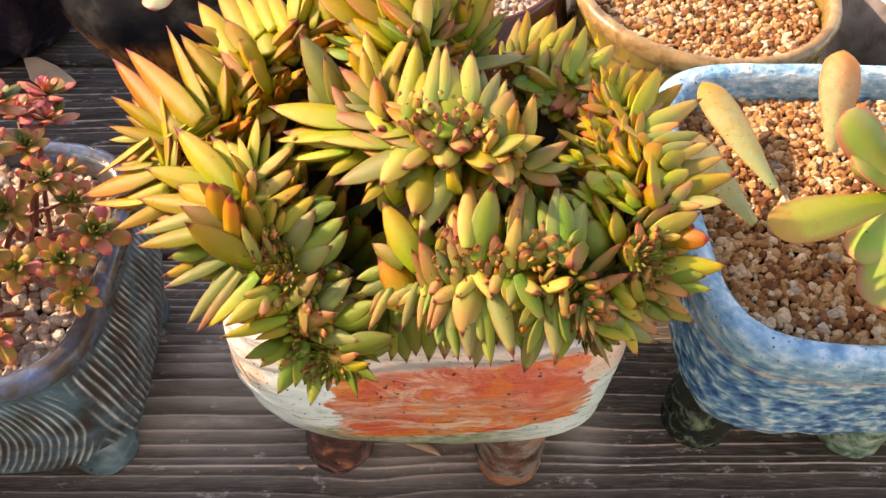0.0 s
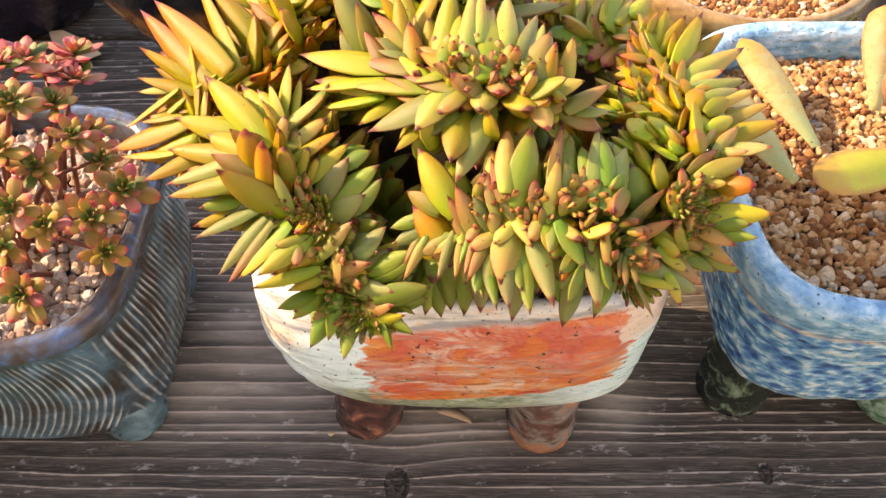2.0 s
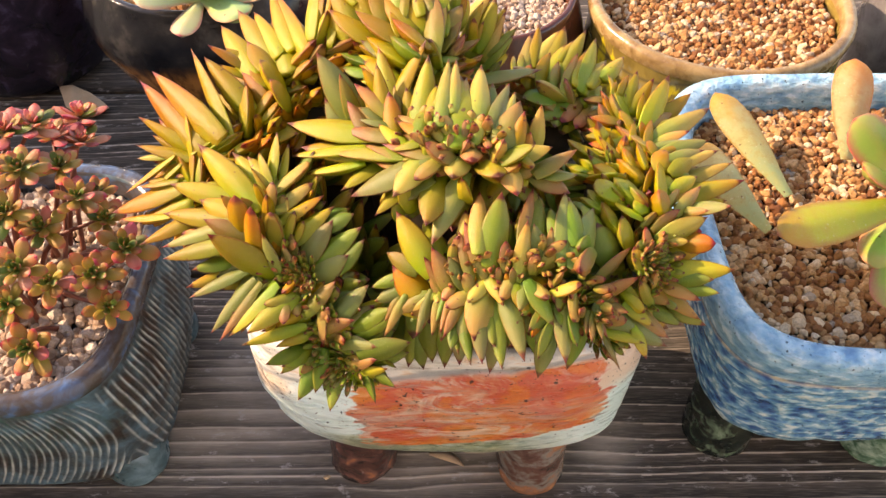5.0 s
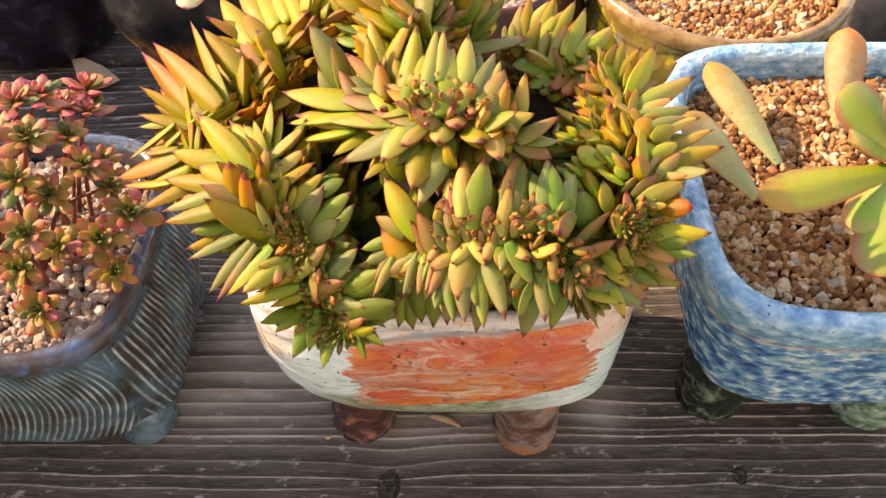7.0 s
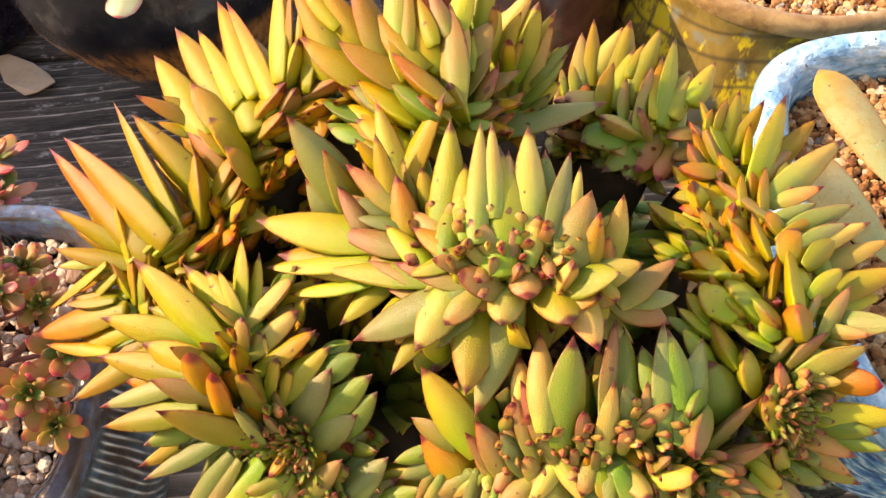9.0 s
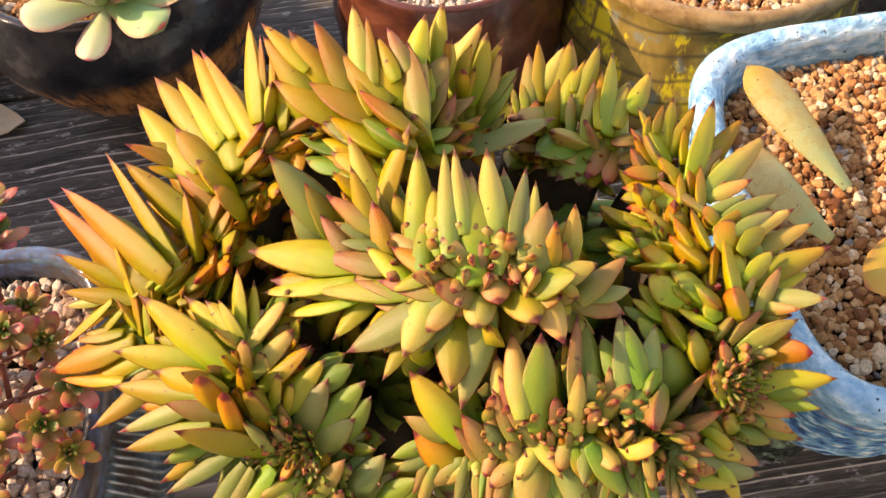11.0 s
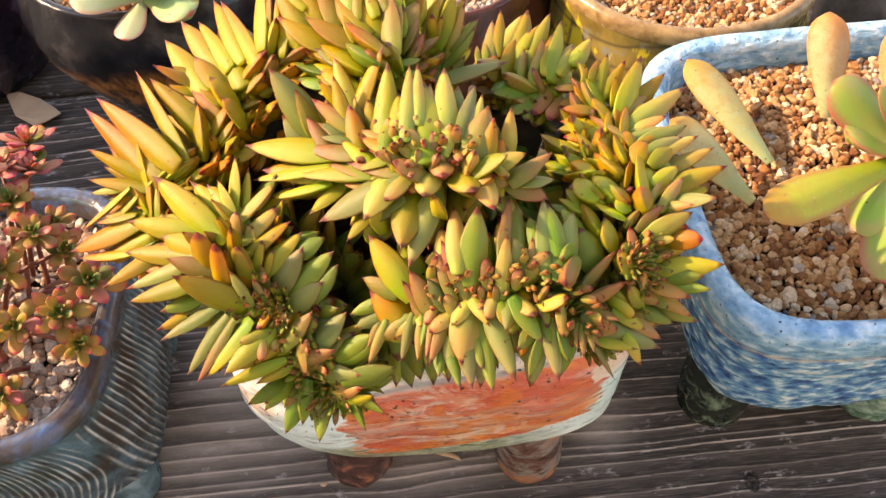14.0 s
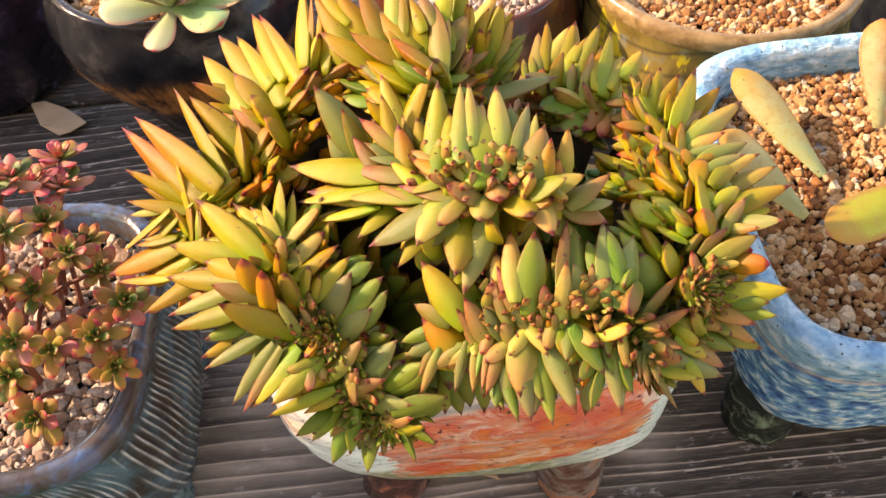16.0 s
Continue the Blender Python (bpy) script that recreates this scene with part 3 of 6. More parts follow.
# unseen wall, added so that it bounces warm sun onto the pot fronts
tagged(new("wall_south", box_mesh("wall_south", -3.5, 3.5, -1.75, -1.60, -0.456, 2.2, BOUNCE_WALL)), "unseen pale wall added to bounce warm light onto the bench", "wall", kind="structure")
def wall_piece(profile, x0, x1):
    """A prism of wall between two planes; profile runs in (y, z)."""
    k = len(profile)
    v = [(x0, y, z) for y, z in profile] + [(x1, y, z) for y, z in profile]
    return v, [tuple(range(k)), tuple(range(2 * k - 1, k - 1, -1))] + [(i, i + k, (i + 1) % k + k, (i + 1) % k) for i in range(k)]


# unseen wall added to shade the bench; two raked gaps shape the floor's sun patches
v, fcs = [], []
for row in ([(-1.55, -0.456), (2.4, -0.456), (2.4, 0.0), (-1.55, 0.0)], [(-1.55, 0.0), (0.80, 0.0), (0.38, 0.42), (-1.55, 0.42)], [(1.00, 0.0), (1.07, 0.0), (0.65, 0.42), (0.58, 0.42)],
            [(1.26, 0.0), (2.4, 0.0), (2.4, 0.42), (0.84, 0.42)], [(-1.55, 0.42), (2.4, 0.42), (2.4, 0.72), (-1.55, 0.72)]):
    pv, pf = wall_piece(row, -1.32, -1.20)
    fcs += [tuple(i + len(v) for i in q) for q in pf]
    v += pv
tagged(new("wall_west", mesh_of("wall_west", v, fcs, CONCRETE, False)), "unseen wall added to shade the bench and shape the floor sun", "wall", kind="structure")

# ---- bench ----
KNOTS = [(0.001, 0.148, 0.0085, 0.0055), (0.203, 0.155, 0.005, 0.0035), (0.0015, 0.1345, 0.0028, 0.006), (-0.40, 0.21, 0.006, 0.004), (0.155, 0.262, 0.004, 0.003)]

# areas of plank drawn paler: centre x, y, then spread in x, y
PALE_AREAS = [(-0.082, 0.205, 0.070, 0.030), (0.125, 0.20, 0.018, 0.022), (-0.09, 0.25, 0.035, 0.03), (0.03, 0.185, 0.06, 0.018)]


def plank_mesh(name, x0, x1, y0, y1, top, thick, step_x, step_y, seed, mat):
    """A brushed softwood plank: bands of grain that stand proud, bending round the knots, with eased long edges."""
    rs = np.random.RandomState(seed)
    nx, ny = int((x1 - x0) / step_x) + 1, int((y1 - y0) / step_y) + 1
    xs, ys = np.linspace(x0, x1, nx), np.linspace(y0, y1, ny)
    xs = np.unique(np.concatenate([xs] + [np.arange(kx - 0.012, kx + 0.012, 0.0007) for kx, ky, _, _ in KNOTS if y0 < ky < y1]))
    nx = len(xs)
    X, Y = np.meshgrid(xs, ys, indexing="ij")
    V = Y.copy()
    for k in range(4):
        V += 0.0035 / (k + 1) * np.sin(X * (2.1 + 3.7 * k) + rs.rand() * 6.28 + Y * rs.uniform(-25, 25))
    for k in range(6):
        V += 0.0006 / (1 + 0.5 * k) * np.sin(X * (17 + 14.3 * k + rs.rand() * 5) + rs.rand() * 6.28 + Y * rs.uniform(-90, 90))
    dip, knot = np.zeros_like(V), np.zeros_like(V)
    for kx, ky, kw, kl in KNOTS:
        if y0 < ky < y1:
            d2 = ((X - kx) / 0.026) ** 2
            V += 0.0045 * (kw / 0.0085) * np.exp(-d2) * np.tanh((Y - ky) / 0.006) * np.exp(-((Y - ky) / 0.03) ** 2)
            r = np.sqrt(((X - kx) / kl) ** 2 + ((Y - ky) / kw) ** 2)
            dip += np.where(r < 1.25, -0.0014 * (np.abs(r - 1.0) < 0.22) - 0.0009 * (r < 0.4), 0)
            knot = np.maximum(knot, np.clip((1.35 - r) / 0.25, 0, 1) * (1 - 0.75 * np.clip(1 - np.abs(r - 0.95) / 0.16, 0, 1) * (X < kx + 0.3 * kl)))
    edges = [y0 - 0.03]
    while edges[-1] < y1 + 0.03:
        edges.append(edges[-1] + rs.choice([0.0045, 0.0060, 0.0075, 0.0095, 0.0130], p=[0.14, 0.30, 0.30, 0.18, 0.08]) * (1.0 + 1.1 * math.exp(-((edges[-1] - 0.215) / 0.022) ** 2)))
    edges = np.array(edges)
    idx = np.clip(np.searchsorted(edges, V) - 1, 0, len(edges) - 2)
    f = (V - edges[idx]) / (edges[idx + 1] - edges[idx])
    amp = rs.uniform(0.25, 1.0, len(edges))[idx]
    width = edges[idx + 1] - edges[idx]
    line = np.clip(1.3 - f * width / 0.0009, 0, 1) * amp
    grain = np.where(line > 0.08, 0.5 + 0.5 * line, 0.5 * f ** 1.5)
    H = 0.0007 * (np.exp(-f * width / 0.0016) * amp + 0.25 * amp * np.sin(np.pi * f)) * np.clip(f * width / 0.0005, 0, 1)
    ease = np.minimum(Y - y0, y1 - Y)
    H += dip - 0.0030 * np.clip(1 - ease / 0.004, 0, 1) ** 2
    verts = np.stack([X, Y, top - 0.0011 + H], -1).reshape(-1, 3).tolist()
    idm = np.arange(nx * ny).reshape(nx, ny)
    faces = np.stack([idm[:-1, :-1], idm[1:, :-1], idm[1:, 1:], idm[:-1, 1:]], -1).reshape(-1, 4).tolist()
    me = mesh_of(name, verts, faces, mat)
    a = me.attributes.new("grain", "FLOAT", "POINT")
    a.data.foreach_set("value", np.clip(grain, 0, 1).reshape(-1).astype(np.float32))
    me.attributes.new("knot", "FLOAT", "POINT").data.foreach_set("value", knot.reshape(-1).astype(np.float32))
    pale_area = np.zeros_like(V)
    for wx, wy, sx, sy in PALE_AREAS:
        pale_area = np.maximum(pale_area, np.exp(-((X - wx) / sx) ** 2 - ((Y - wy) / sy) ** 2))
    me.attributes.new("pale_area", "FLOAT", "POINT").data.foreach_set("value", pale_area.reshape(-1).astype(np.float32))
    return me


def plank(x0, x1, y0, y1, thick, step_x, step_y, seed):
    top = plank_mesh("plank", x0, x1, y0, y1, 0.0, thick, step_x, step_y, seed, PLANK)
    board = part("plank", top, PLANK, bench)
    # sides and underside, with a rounded front arris and long grain
    prof = [(y0, -0.0041), (y0 - 0.0012, -0.007), (y0 - 0.0015, -0.012), (y0 - 0.0011, -0.02), (y0 - 0.0015, -thick + 0.003), (y0, -thick), (y1, -thick), (y1, -0.0041)]
    n = 60
    rings_ = [[(x0 + (x1 - x0) * i / n, y, z) for y, z in prof] for i in range(n + 1)]
    v, fcs = loft(rings_)
    me = mesh_of("plank_edge", v, fcs, PLANK_EDGE, False)
    part("edge", me, PLANK_EDGE, board, "brown bare plank edge")
    return board


bench = thing("bench", "dark brown stained timber plank bench holding succulent pots", "bench", kind="")
plank(-0.50, 0.85, 0.13, 0.3275, 0.0365, 0.004, 0.00045, 3)
plank(-0.50, 0.85, 0.3315, 0.529, 0.0365, 0.006, 0.0009, 5)
plank(-0.50, 0.85, 0.533, 0.73, 0.0365, 0.008, 0.0011, 8)
plank(-0.50, 0.85, 0.734, 0.93, 0.0365, 0.012, 0.0015, 9)


def splayed(me, out):
    """Leans an upright part outwards towards its foot."""
    for vert in me.vertices:
        vert.co.x += out * (-0.037 - vert.co.z)
    return me


part("leg", splayed(box_mesh("leg", 0.1583, 0.2000, 0.1335, 0.205, -0.4485, -0.0370, PLANK_EDGE), 0.2), PLANK_EDGE, bench, "dark brown splayed front leg")
# added board; its pale colour stands in for the leg's lit face
part("leg_board", splayed(box_mesh("leg_board", 0.1290, 0.1580, 0.1345, 0.148, -0.4485, -0.0370, LIT_LEG_WOOD, 0.001), 0.2), LIT_LEG_WOOD, bench, "pale board added as the lit face of the front leg")
for px, py in ((0.127, 0.80), (-0.45, 0.133), (-0.45, 0.80), (0.76, 0.133), (0.76, 0.80)):
    part("leg", box_mesh("leg", px, px + 0.063, py, py + 0.082, -0.45, -0.0370, PLANK_EDGE), PLANK_EDGE, bench)
for px in (0.1905, -0.3865):
    v = [(px, 0.134, -0.0375), (px + 0.050, 0.134, -0.0375), (px + 0.046, 0.134, -0.046), (px + 0.037, 0.134, -0.0585), (px, 0.134, -0.0585)]
    v += [(a, 0.175, c) for a, b_, c in v]
    part("crossbar", mesh_of("crossbar", v, [(0, 1, 2, 3, 4), (9, 8, 7, 6, 5), (0, 5, 6, 1), (1, 6, 7, 2), (2, 7, 8, 3), (3, 8, 9, 4), (4, 9, 5, 0)], PLANK_EDGE, False), PLANK_EDGE, bench, "rough bark edged wood cleat")


# ---- pots ----
def pot_mesh(name, cx, cy, prof, n, p, mat, wob=0.0, fine=None, caps=True):
    """A thrown or pressed pot: prof rows of (rx, ry, z) from the base, up over the rim and down inside."""
    def bulge(a, z):
        q = Vector((math.cos(a) * 1.6, math.sin(a) * 1.6, z * 22 + cx * 9))
        k = wob * noise.noise(q) + 0.35 * wob * noise.noise(q * 3.1)
        dz = wob * 0.05 * noise.noise(Vector((math.cos(a) * 1.4, math.sin(a) * 1.4, cx * 31)))
        if fine:
            k += fine(a, z)
        return k, dz
    v, f = loft([ring(cx, cy, rx, ry, z, n, p, bulge) for rx, ry, z in prof], caps, caps)
    me = mesh_of(name, v, f, mat)
    if fine:
        a = me.attributes.new("ridge", "FLOAT", "POINT")
        a.data.foreach_set("value", [min(1.0, max(0.0, fine(2 * math.pi * i / n, z) * 75)) for _, _, z in prof for i in range(n)])
    return me


def smooth_profile(rows, count):
    s = spline([Vector(r) for r in rows], count)
    return [tuple(q) for q in s]


def even_rows(rows, step):
    """Rows at about equal steps along a profile."""
    out = [rows[0]]
    for r in rows[1:]:
        if (Vector(r) - Vector(out[-1])).length >= step * (1 if 0.005 < r[2] else 3):
            out.append(r)
    return out


def foot_mesh(x, y, r0, r1, z1, mat, lean=(0, 0)):
    rings_ = []
    for u in (0.0, 0.02, 0.05, 0.12, 0.2, 0.3, 0.4, 0.5, 0.6, 0.7, 0.8, 0.9, 1.0):
        r = r0 + (r1 - r0) * u
        if u < 0.05:
            r *= 0.90 + 2.0 * u
        rings_.append([(x + lean[0] * u + math.cos(a) * r * (1 + 0.09 * noise.noise((math.cos(a) * 2, math.sin(a) * 2, u * 5 + x * 40))),
                        y + lean[1] * u + math.sin(a) * r * (1 + 0.09 * noise.noise((math.cos(a) * 2, math.sin(a) * 2 + 5, u * 5 + x * 40))), z1 * u)
                       for a in (2 * math.pi * k / 40 for k in range(40))])
    return mesh_of("foot", *loft(rings_), mat)


ICO = bmesh.new()
bmesh.ops.create_icosphere(ICO, subdivisions=2, radius=1)
ICO_V = np.array([v.co[:] for v in ICO.verts])
ICO_F = np.array([[v.index for v in f.verts] for f in ICO.faces])
ICO.free()


def gravel(name, cx, cy, rx, ry, p, z, mat, label, size=0.0026, seed=1, layers=1, dome=0.0, keep=None):
    """Loose angular grit that fills a pot's mouth; one mesh."""
    rs = np.random.RandomState(seed)
    V, F, off = [], [], 0
    pitch = size * 1.62
    for ix in range(-int(rx / pitch) - 1, int(rx / pitch) + 2):
        for iy in range(-int(ry / pitch) - 1, int(ry / pitch) + 2):
            x, y = (ix + 0.5 * (iy % 2) + rs.uniform(-0.36, 0.36)) * pitch, (iy + rs.uniform(-0.36, 0.36)) * pitch
            e = (abs(x / rx) ** p + abs(y / ry) ** p)
            if e > 1 or (keep and not keep(cx + x, cy + y)):
                continue
            s = size * rs.choice([0.75, 1.0, 1.0, 1.2, 1.45])
            A = ICO_V * (s * rs.uniform(0.75, 1.2, 3))
            A = A * (1 + 0.22 * np.sin(ICO_V @ rs.uniform(-3, 3, 3) * 1.0 + rs.rand() * 6)[:, None]) * (1 + rs.uniform(-0.16, 0.16, (len(ICO_V), 1)))
            q, _ = np.linalg.qr(rs.randn(3, 3))
            A = A @ q + (cx + x, cy + y, z + dome * (1 - e) + rs.uniform(-0.35, 0.55) * size)
            V.append(A)
            F.append(ICO_F + off)
            off += len(A)
    ob = new(name, mesh_of(name, np.concatenate(V).tolist(), np.concatenate(F).tolist(), mat, False))
    return tagged(ob, label, "gravel", kind="stuff")


def soil_disc(cx, cy, rx, ry, p, z, parent):
    r = [ring(cx, cy, rx * k, ry * k, z, 48, p) for k in (1.0, 0.5)]
    return part("soil", mesh_of("soil", *loft(r, False, True), SOIL), SOIL, parent, "dark potting soil")


def orange_folds(a, z):
    """Soft level folds pressed into the clay."""
    q = Vector((math.cos(a) * 2.2, math.sin(a) * 2.2, z * 120))
    return 0.010 * noise.noise(q) + 0.004 * noise.noise(q * 2.7) - (0.012 if 0.126 < z < 0.1295 else 0.0)


# white and orange footed pot
pot = thing("plant_pot", "white ceramic pot with orange painted panel on stubby feet", "pot", "glazed plant pots")
prof = [(0.060, 0.040, 0.044), (0.078, 0.053, 0.0445), (0.087, 0.0595, 0.048), (0.0925, 0.0635, 0.056), (0.0955, 0.0658, 0.070), (0.098, 0.066, 0.088),
        (0.0995, 0.0655, 0.104), (0.1005, 0.0635, 0.117), (0.1010, 0.0605, 0.1265), (0.1025, 0.0600, 0.1310), (0.1030, 0.0585, 0.1350), (0.1005, 0.0555, 0.1365), (0.098, 0.052, 0.1350), (0.096, 0.049, 0.127), (0.094, 0.046, 0.110)]
part("body", pot_mesh("body", 0.034, 0.229, smooth_profile(prof, 56), 240, 3.6, ORANGE_POT, 0.040, orange_folds), ORANGE_POT, pot)
for fx, fy, fm, fl in ((-0.016, 0.191, FOOT_DARK, (0.004, 0.004)), (0.0805, 0.1835, FOOT_BROWN, (-0.001, 0.006)), (-0.012, 0.265, FOOT_BROWN, (0.004, -0.004)), (0.082, 0.265, FOOT_DARK, (-0.002, -0.004))):
    part("foot", foot_mesh(fx, fy, 0.0192, 0.0205, 0.058, fm, fl), fm, pot, "dark brown glazed foot" if fm is FOOT_DARK else "rust brown glazed foot")
soil_disc(0.034, 0.229, 0.095, 0.047, 3.6, 0.110, pot)

def blue_ripples(a, z):
    """Level ripples of the pressed clay, stronger towards the foot."""
    if z > 0.122:
        return 0.0
    q = Vector((math.cos(a) * 11, math.sin(a) * 11, z * 150))
    return (0.012 + 0.07 * max(0.0, 0.085 - z)) * (noise.noise(q) * 0.75 + 0.4 * noise.noise(q * 2.3) + 0.25)


# blue footed trough
blue = thing("plant_pot", "blue and white mottled glazed ceramic trough with feet", "pot", "glazed plant pots")
prof = [(0.070, 0.060, 0.044), (0.088, 0.076, 0.045), (0.097, 0.085, 0.050), (0.102, 0.090, 0.062), (0.106, 0.093, 0.082), (0.110, 0.096, 0.105), (0.1125, 0.0985, 0.120),
        (0.1125, 0.0985, 0.1245), (0.1145, 0.1005, 0.130), (0.1155, 0.1015, 0.138), (0.1145, 0.1005, 0.1445), (0.110, 0.096, 0.1475), (0.1045, 0.0905, 0.1450), (0.1015, 0.0875, 0.137), (0.100, 0.086, 0.120)]
part("body", pot_mesh("body", 0.2705, 0.2585, smooth_profile(prof, 90), 260, 5.0, BLUE, 0.016,
     blue_ripples), BLUE, blue)
for fx, fy, fm in ((0.1925, 0.206, FOOT_GREEN), (0.283, 0.2005, FOOT_MOSS), (0.190, 0.315, FOOT_MOSS), (0.35, 0.205, FOOT_GREEN), (0.35, 0.315, FOOT_GREEN)):
    part("foot", foot_mesh(fx, fy, 0.0195, 0.023, 0.055, fm, (0.004, 0.004)), fm, blue, "dark green glazed foot" if fm is FOOT_GREEN else "mottled green and white foot")
soil_disc(0.2705, 0.2585, 0.101, 0.087, 5.0, 0.122, blue)

# slate square pot with combed sides
slate = thing("plant_pot", "slate blue square ceramic pot with combed diagonal ridges", "pot", "glazed plant pots")


def combed(a, z):
    """Combed ridges that fan from the middle of each side; corners and rim stay plain."""
    if z > 0.110 or z < 0.008:
        return 0.0
    c, s = math.cos(a), math.sin(a)
    r = (abs(c) ** 4.2 + abs(s) ** 4.2) ** (-1 / 4.2)
    dx, dy = r * c, r * s
    plain = min(abs(dx), abs(dy))
    fade = min(1.0, (0.110 - z) / 0.006, (z - 0.008) / 0.006, max(0.0, (0.86 - plain) / 0.07))
    drop = 0.112 - z
    if abs(dx) > abs(dy):
        across = (0.235 + 0.074 * dy + 1.0 * drop - 2.2 * drop * drop) / (1 + 5 * drop)
        pitch = 0.0034
    else:
        across = (-0.2265 + 0.105 * dx - 1.02 * drop + 3.4 * drop * drop) / (1 + 5 * drop)
        pitch = 0.0031
    wave = math.sin(math.pi * across / pitch + 0.9 * noise.noise((a * 3, z * 30, 2.0)))
    return 0.015 * fade * abs(wave) ** 4.5 * (0.75 + 0.5 * noise.noise((a * 9, z * 60, 5.0)))


prof = [(0.080, 0.052, 0.0), (0.092, 0.060, 0.001), (0.096, 0.064, 0.006), (0.098, 0.066, 0.016), (0.104, 0.070, 0.040), (0.108, 0.074, 0.065), (0.108, 0.077, 0.088), (0.1055, 0.079, 0.103),
        (0.105, 0.0805, 0.113), (0.1035, 0.0795, 0.1195), (0.0995, 0.0755, 0.1205), (0.096, 0.072, 0.1165), (0.094, 0.070, 0.100)]
part("body", pot_mesh("body", -0.2265, 0.2350, even_rows(smooth_profile(prof, 500), 0.0013), 1500, 4.2, GREY_BLUE, 0.012, combed), GREY_BLUE, slate)
rim = [(0.1058, 0.0813, 0.1115), (0.1062, 0.0818, 0.1165), (0.1042, 0.0802, 0.1208), (0.0995, 0.0758, 0.1216), (0.0955, 0.0716, 0.1172), (0.0945, 0.0706, 0.109)]
part("rim", pot_mesh("rim", -0.2265, 0.2350, rim, 140, 4.2, RIM_BLUE, 0.012, None, False), RIM_BLUE, slate, "shiny blue brown glazed rim")
for fx, fy in ((-0.149, 0.1895), (-0.304, 0.1895), (-0.149, 0.280), (-0.304, 0.280)):
    part("foot", foot_mesh(fx, fy, 0.0185, 0.0165, 0.021, FOOT_TEAL, (-0.002, 0.003)), FOOT_TEAL, slate, "teal glazed corner foot")
soil_disc(-0.2265, 0.2350, 0.0945, 0.0705, 4.2, 0.100, slate)


def round_pot(cx, cy, prof, body_mat, label, soil_z, soil_r, rim_rows=None, rim_mat=None, wob=0.012):
    t = thing("plant_pot", label, "pot", "glazed plant pots")
    part("body", pot_mesh("body", cx, cy, smooth_profile([(r, r, z) for r, z in prof], 40), 90, 2.0, body_mat, wob), body_mat, t)
    if rim_rows:
        part("rim", pot_mesh("rim", cx, cy, [(r, r, z) for r, z in rim_rows], 90, 2.0, rim_mat, wob, None, False), rim_mat, t, "brown glazed rim")
    soil_disc(cx, cy, soil_r, soil_r, 2.0, soil_z, t)
    return t


round_pot(0.225, 0.477, [(0.06, 0.0), (0.082, 0.001), (0.088, 0.01), (0.094, 0.035), (0.0945, 0.06), (0.090, 0.085), (0.0885, 0.10), (0.0905, 0.112), (0.0895, 0.121), (0.085, 0.1215), (0.083, 0.110), (0.082, 0.095)],
          OCHRE, "ochre and yellow glazed round ceramic pot with brown rim", 0.100, 0.083,
          [(0.0912, 0.1125), (0.0922, 0.1185), (0.0902, 0.1228), (0.0855, 0.1232), (0.0828, 0.1195), (0.0822, 0.113)], OCHRE_RIM)
round_pot(0.062, 0.490, [(0.045, 0.0), (0.056, 0.001), (0.064, 0.01), (0.072, 0.045), (0.0735, 0.08), (0.069, 0.105), (0.066, 0.118), (0.064, 0.1225), (0.060, 0.1215), (0.058, 0.112), (0.057, 0.095)],
          MAROON, "dark brown glossy round ceramic pot", 0.104, 0.058)
round_pot(-0.143, 0.524, [(0.036, 0.0), (0.048, 0.001), (0.054, 0.012), (0.067, 0.035), (0.081, 0.060), (0.0915, 0.085), (0.0945, 0.103), (0.0905, 0.119), (0.0855, 0.129), (0.0830, 0.1345), (0.078, 0.1345), (0.0745, 0.127), (0.073, 0.11)],
          BLACK, "black glossy round pot with rust brown drips", 0.117, 0.074)
round_pot(-0.335, 0.585, [(0.055, 0.0), (0.065, 0.001), (0.075, 0.02), (0.082, 0.06), (0.080, 0.10), (0.074, 0.125), (0.070, 0.130), (0.066, 0.125), (0.065, 0.11)],
          PURPLE, "dark purple glossy round ceramic pot", 0.114, 0.066)
round_pot(0.415, 0.500, [(0.045, 0.0), (0.055, 0.001), (0.062, 0.02), (0.067, 0.06), (0.065, 0.09), (0.062, 0.105), (0.058, 0.107), (0.056, 0.095)],
          GREY_GLOSS, "grey glossy round ceramic pot", 0.092, 0.057)

gravel("gravel", 0.2705, 0.2585, 0.1005, 0.0865, 5.0, 0.1295, GRAVEL_TAN, "tan and brown grit filling the blue trough", 0.0020, 2)
gravel("gravel", -0.2265, 0.2350, 0.0935, 0.0695, 4.2, 0.1065, GRAVEL_PALE, "pale pinkish grit filling the slate pot", 0.0025, 3, keep=lambda x, y: x > -0.32)
gravel("gravel", 0.225, 0.477, 0.081, 0.081, 2.0, 0.1065, GRAVEL_TAN, "tan grit filling the ochre pot", 0.0022, 4)
gravel("gravel", 0.062, 0.490, 0.0565, 0.0565, 2.0, 0.1095, GRAVEL_PALE, "pale grit filling the dark brown pot", 0.0022, 5)
gravel("gravel", -0.143, 0.524, 0.0725, 0.0725, 2.0, 0.1225, GRAVEL_TAN, "brown grit filling the black pot", 0.0022, 6)
gravel("gravel", 0.034, 0.229, 0.092, 0.045, 3.6, 0.1125, GRAVEL_TAN, "brown grit filling the orange pot", 0.0024, 7)


# ---- the crested succulent ----
ROOT = Vector((0.034, 0.238, 0.118))


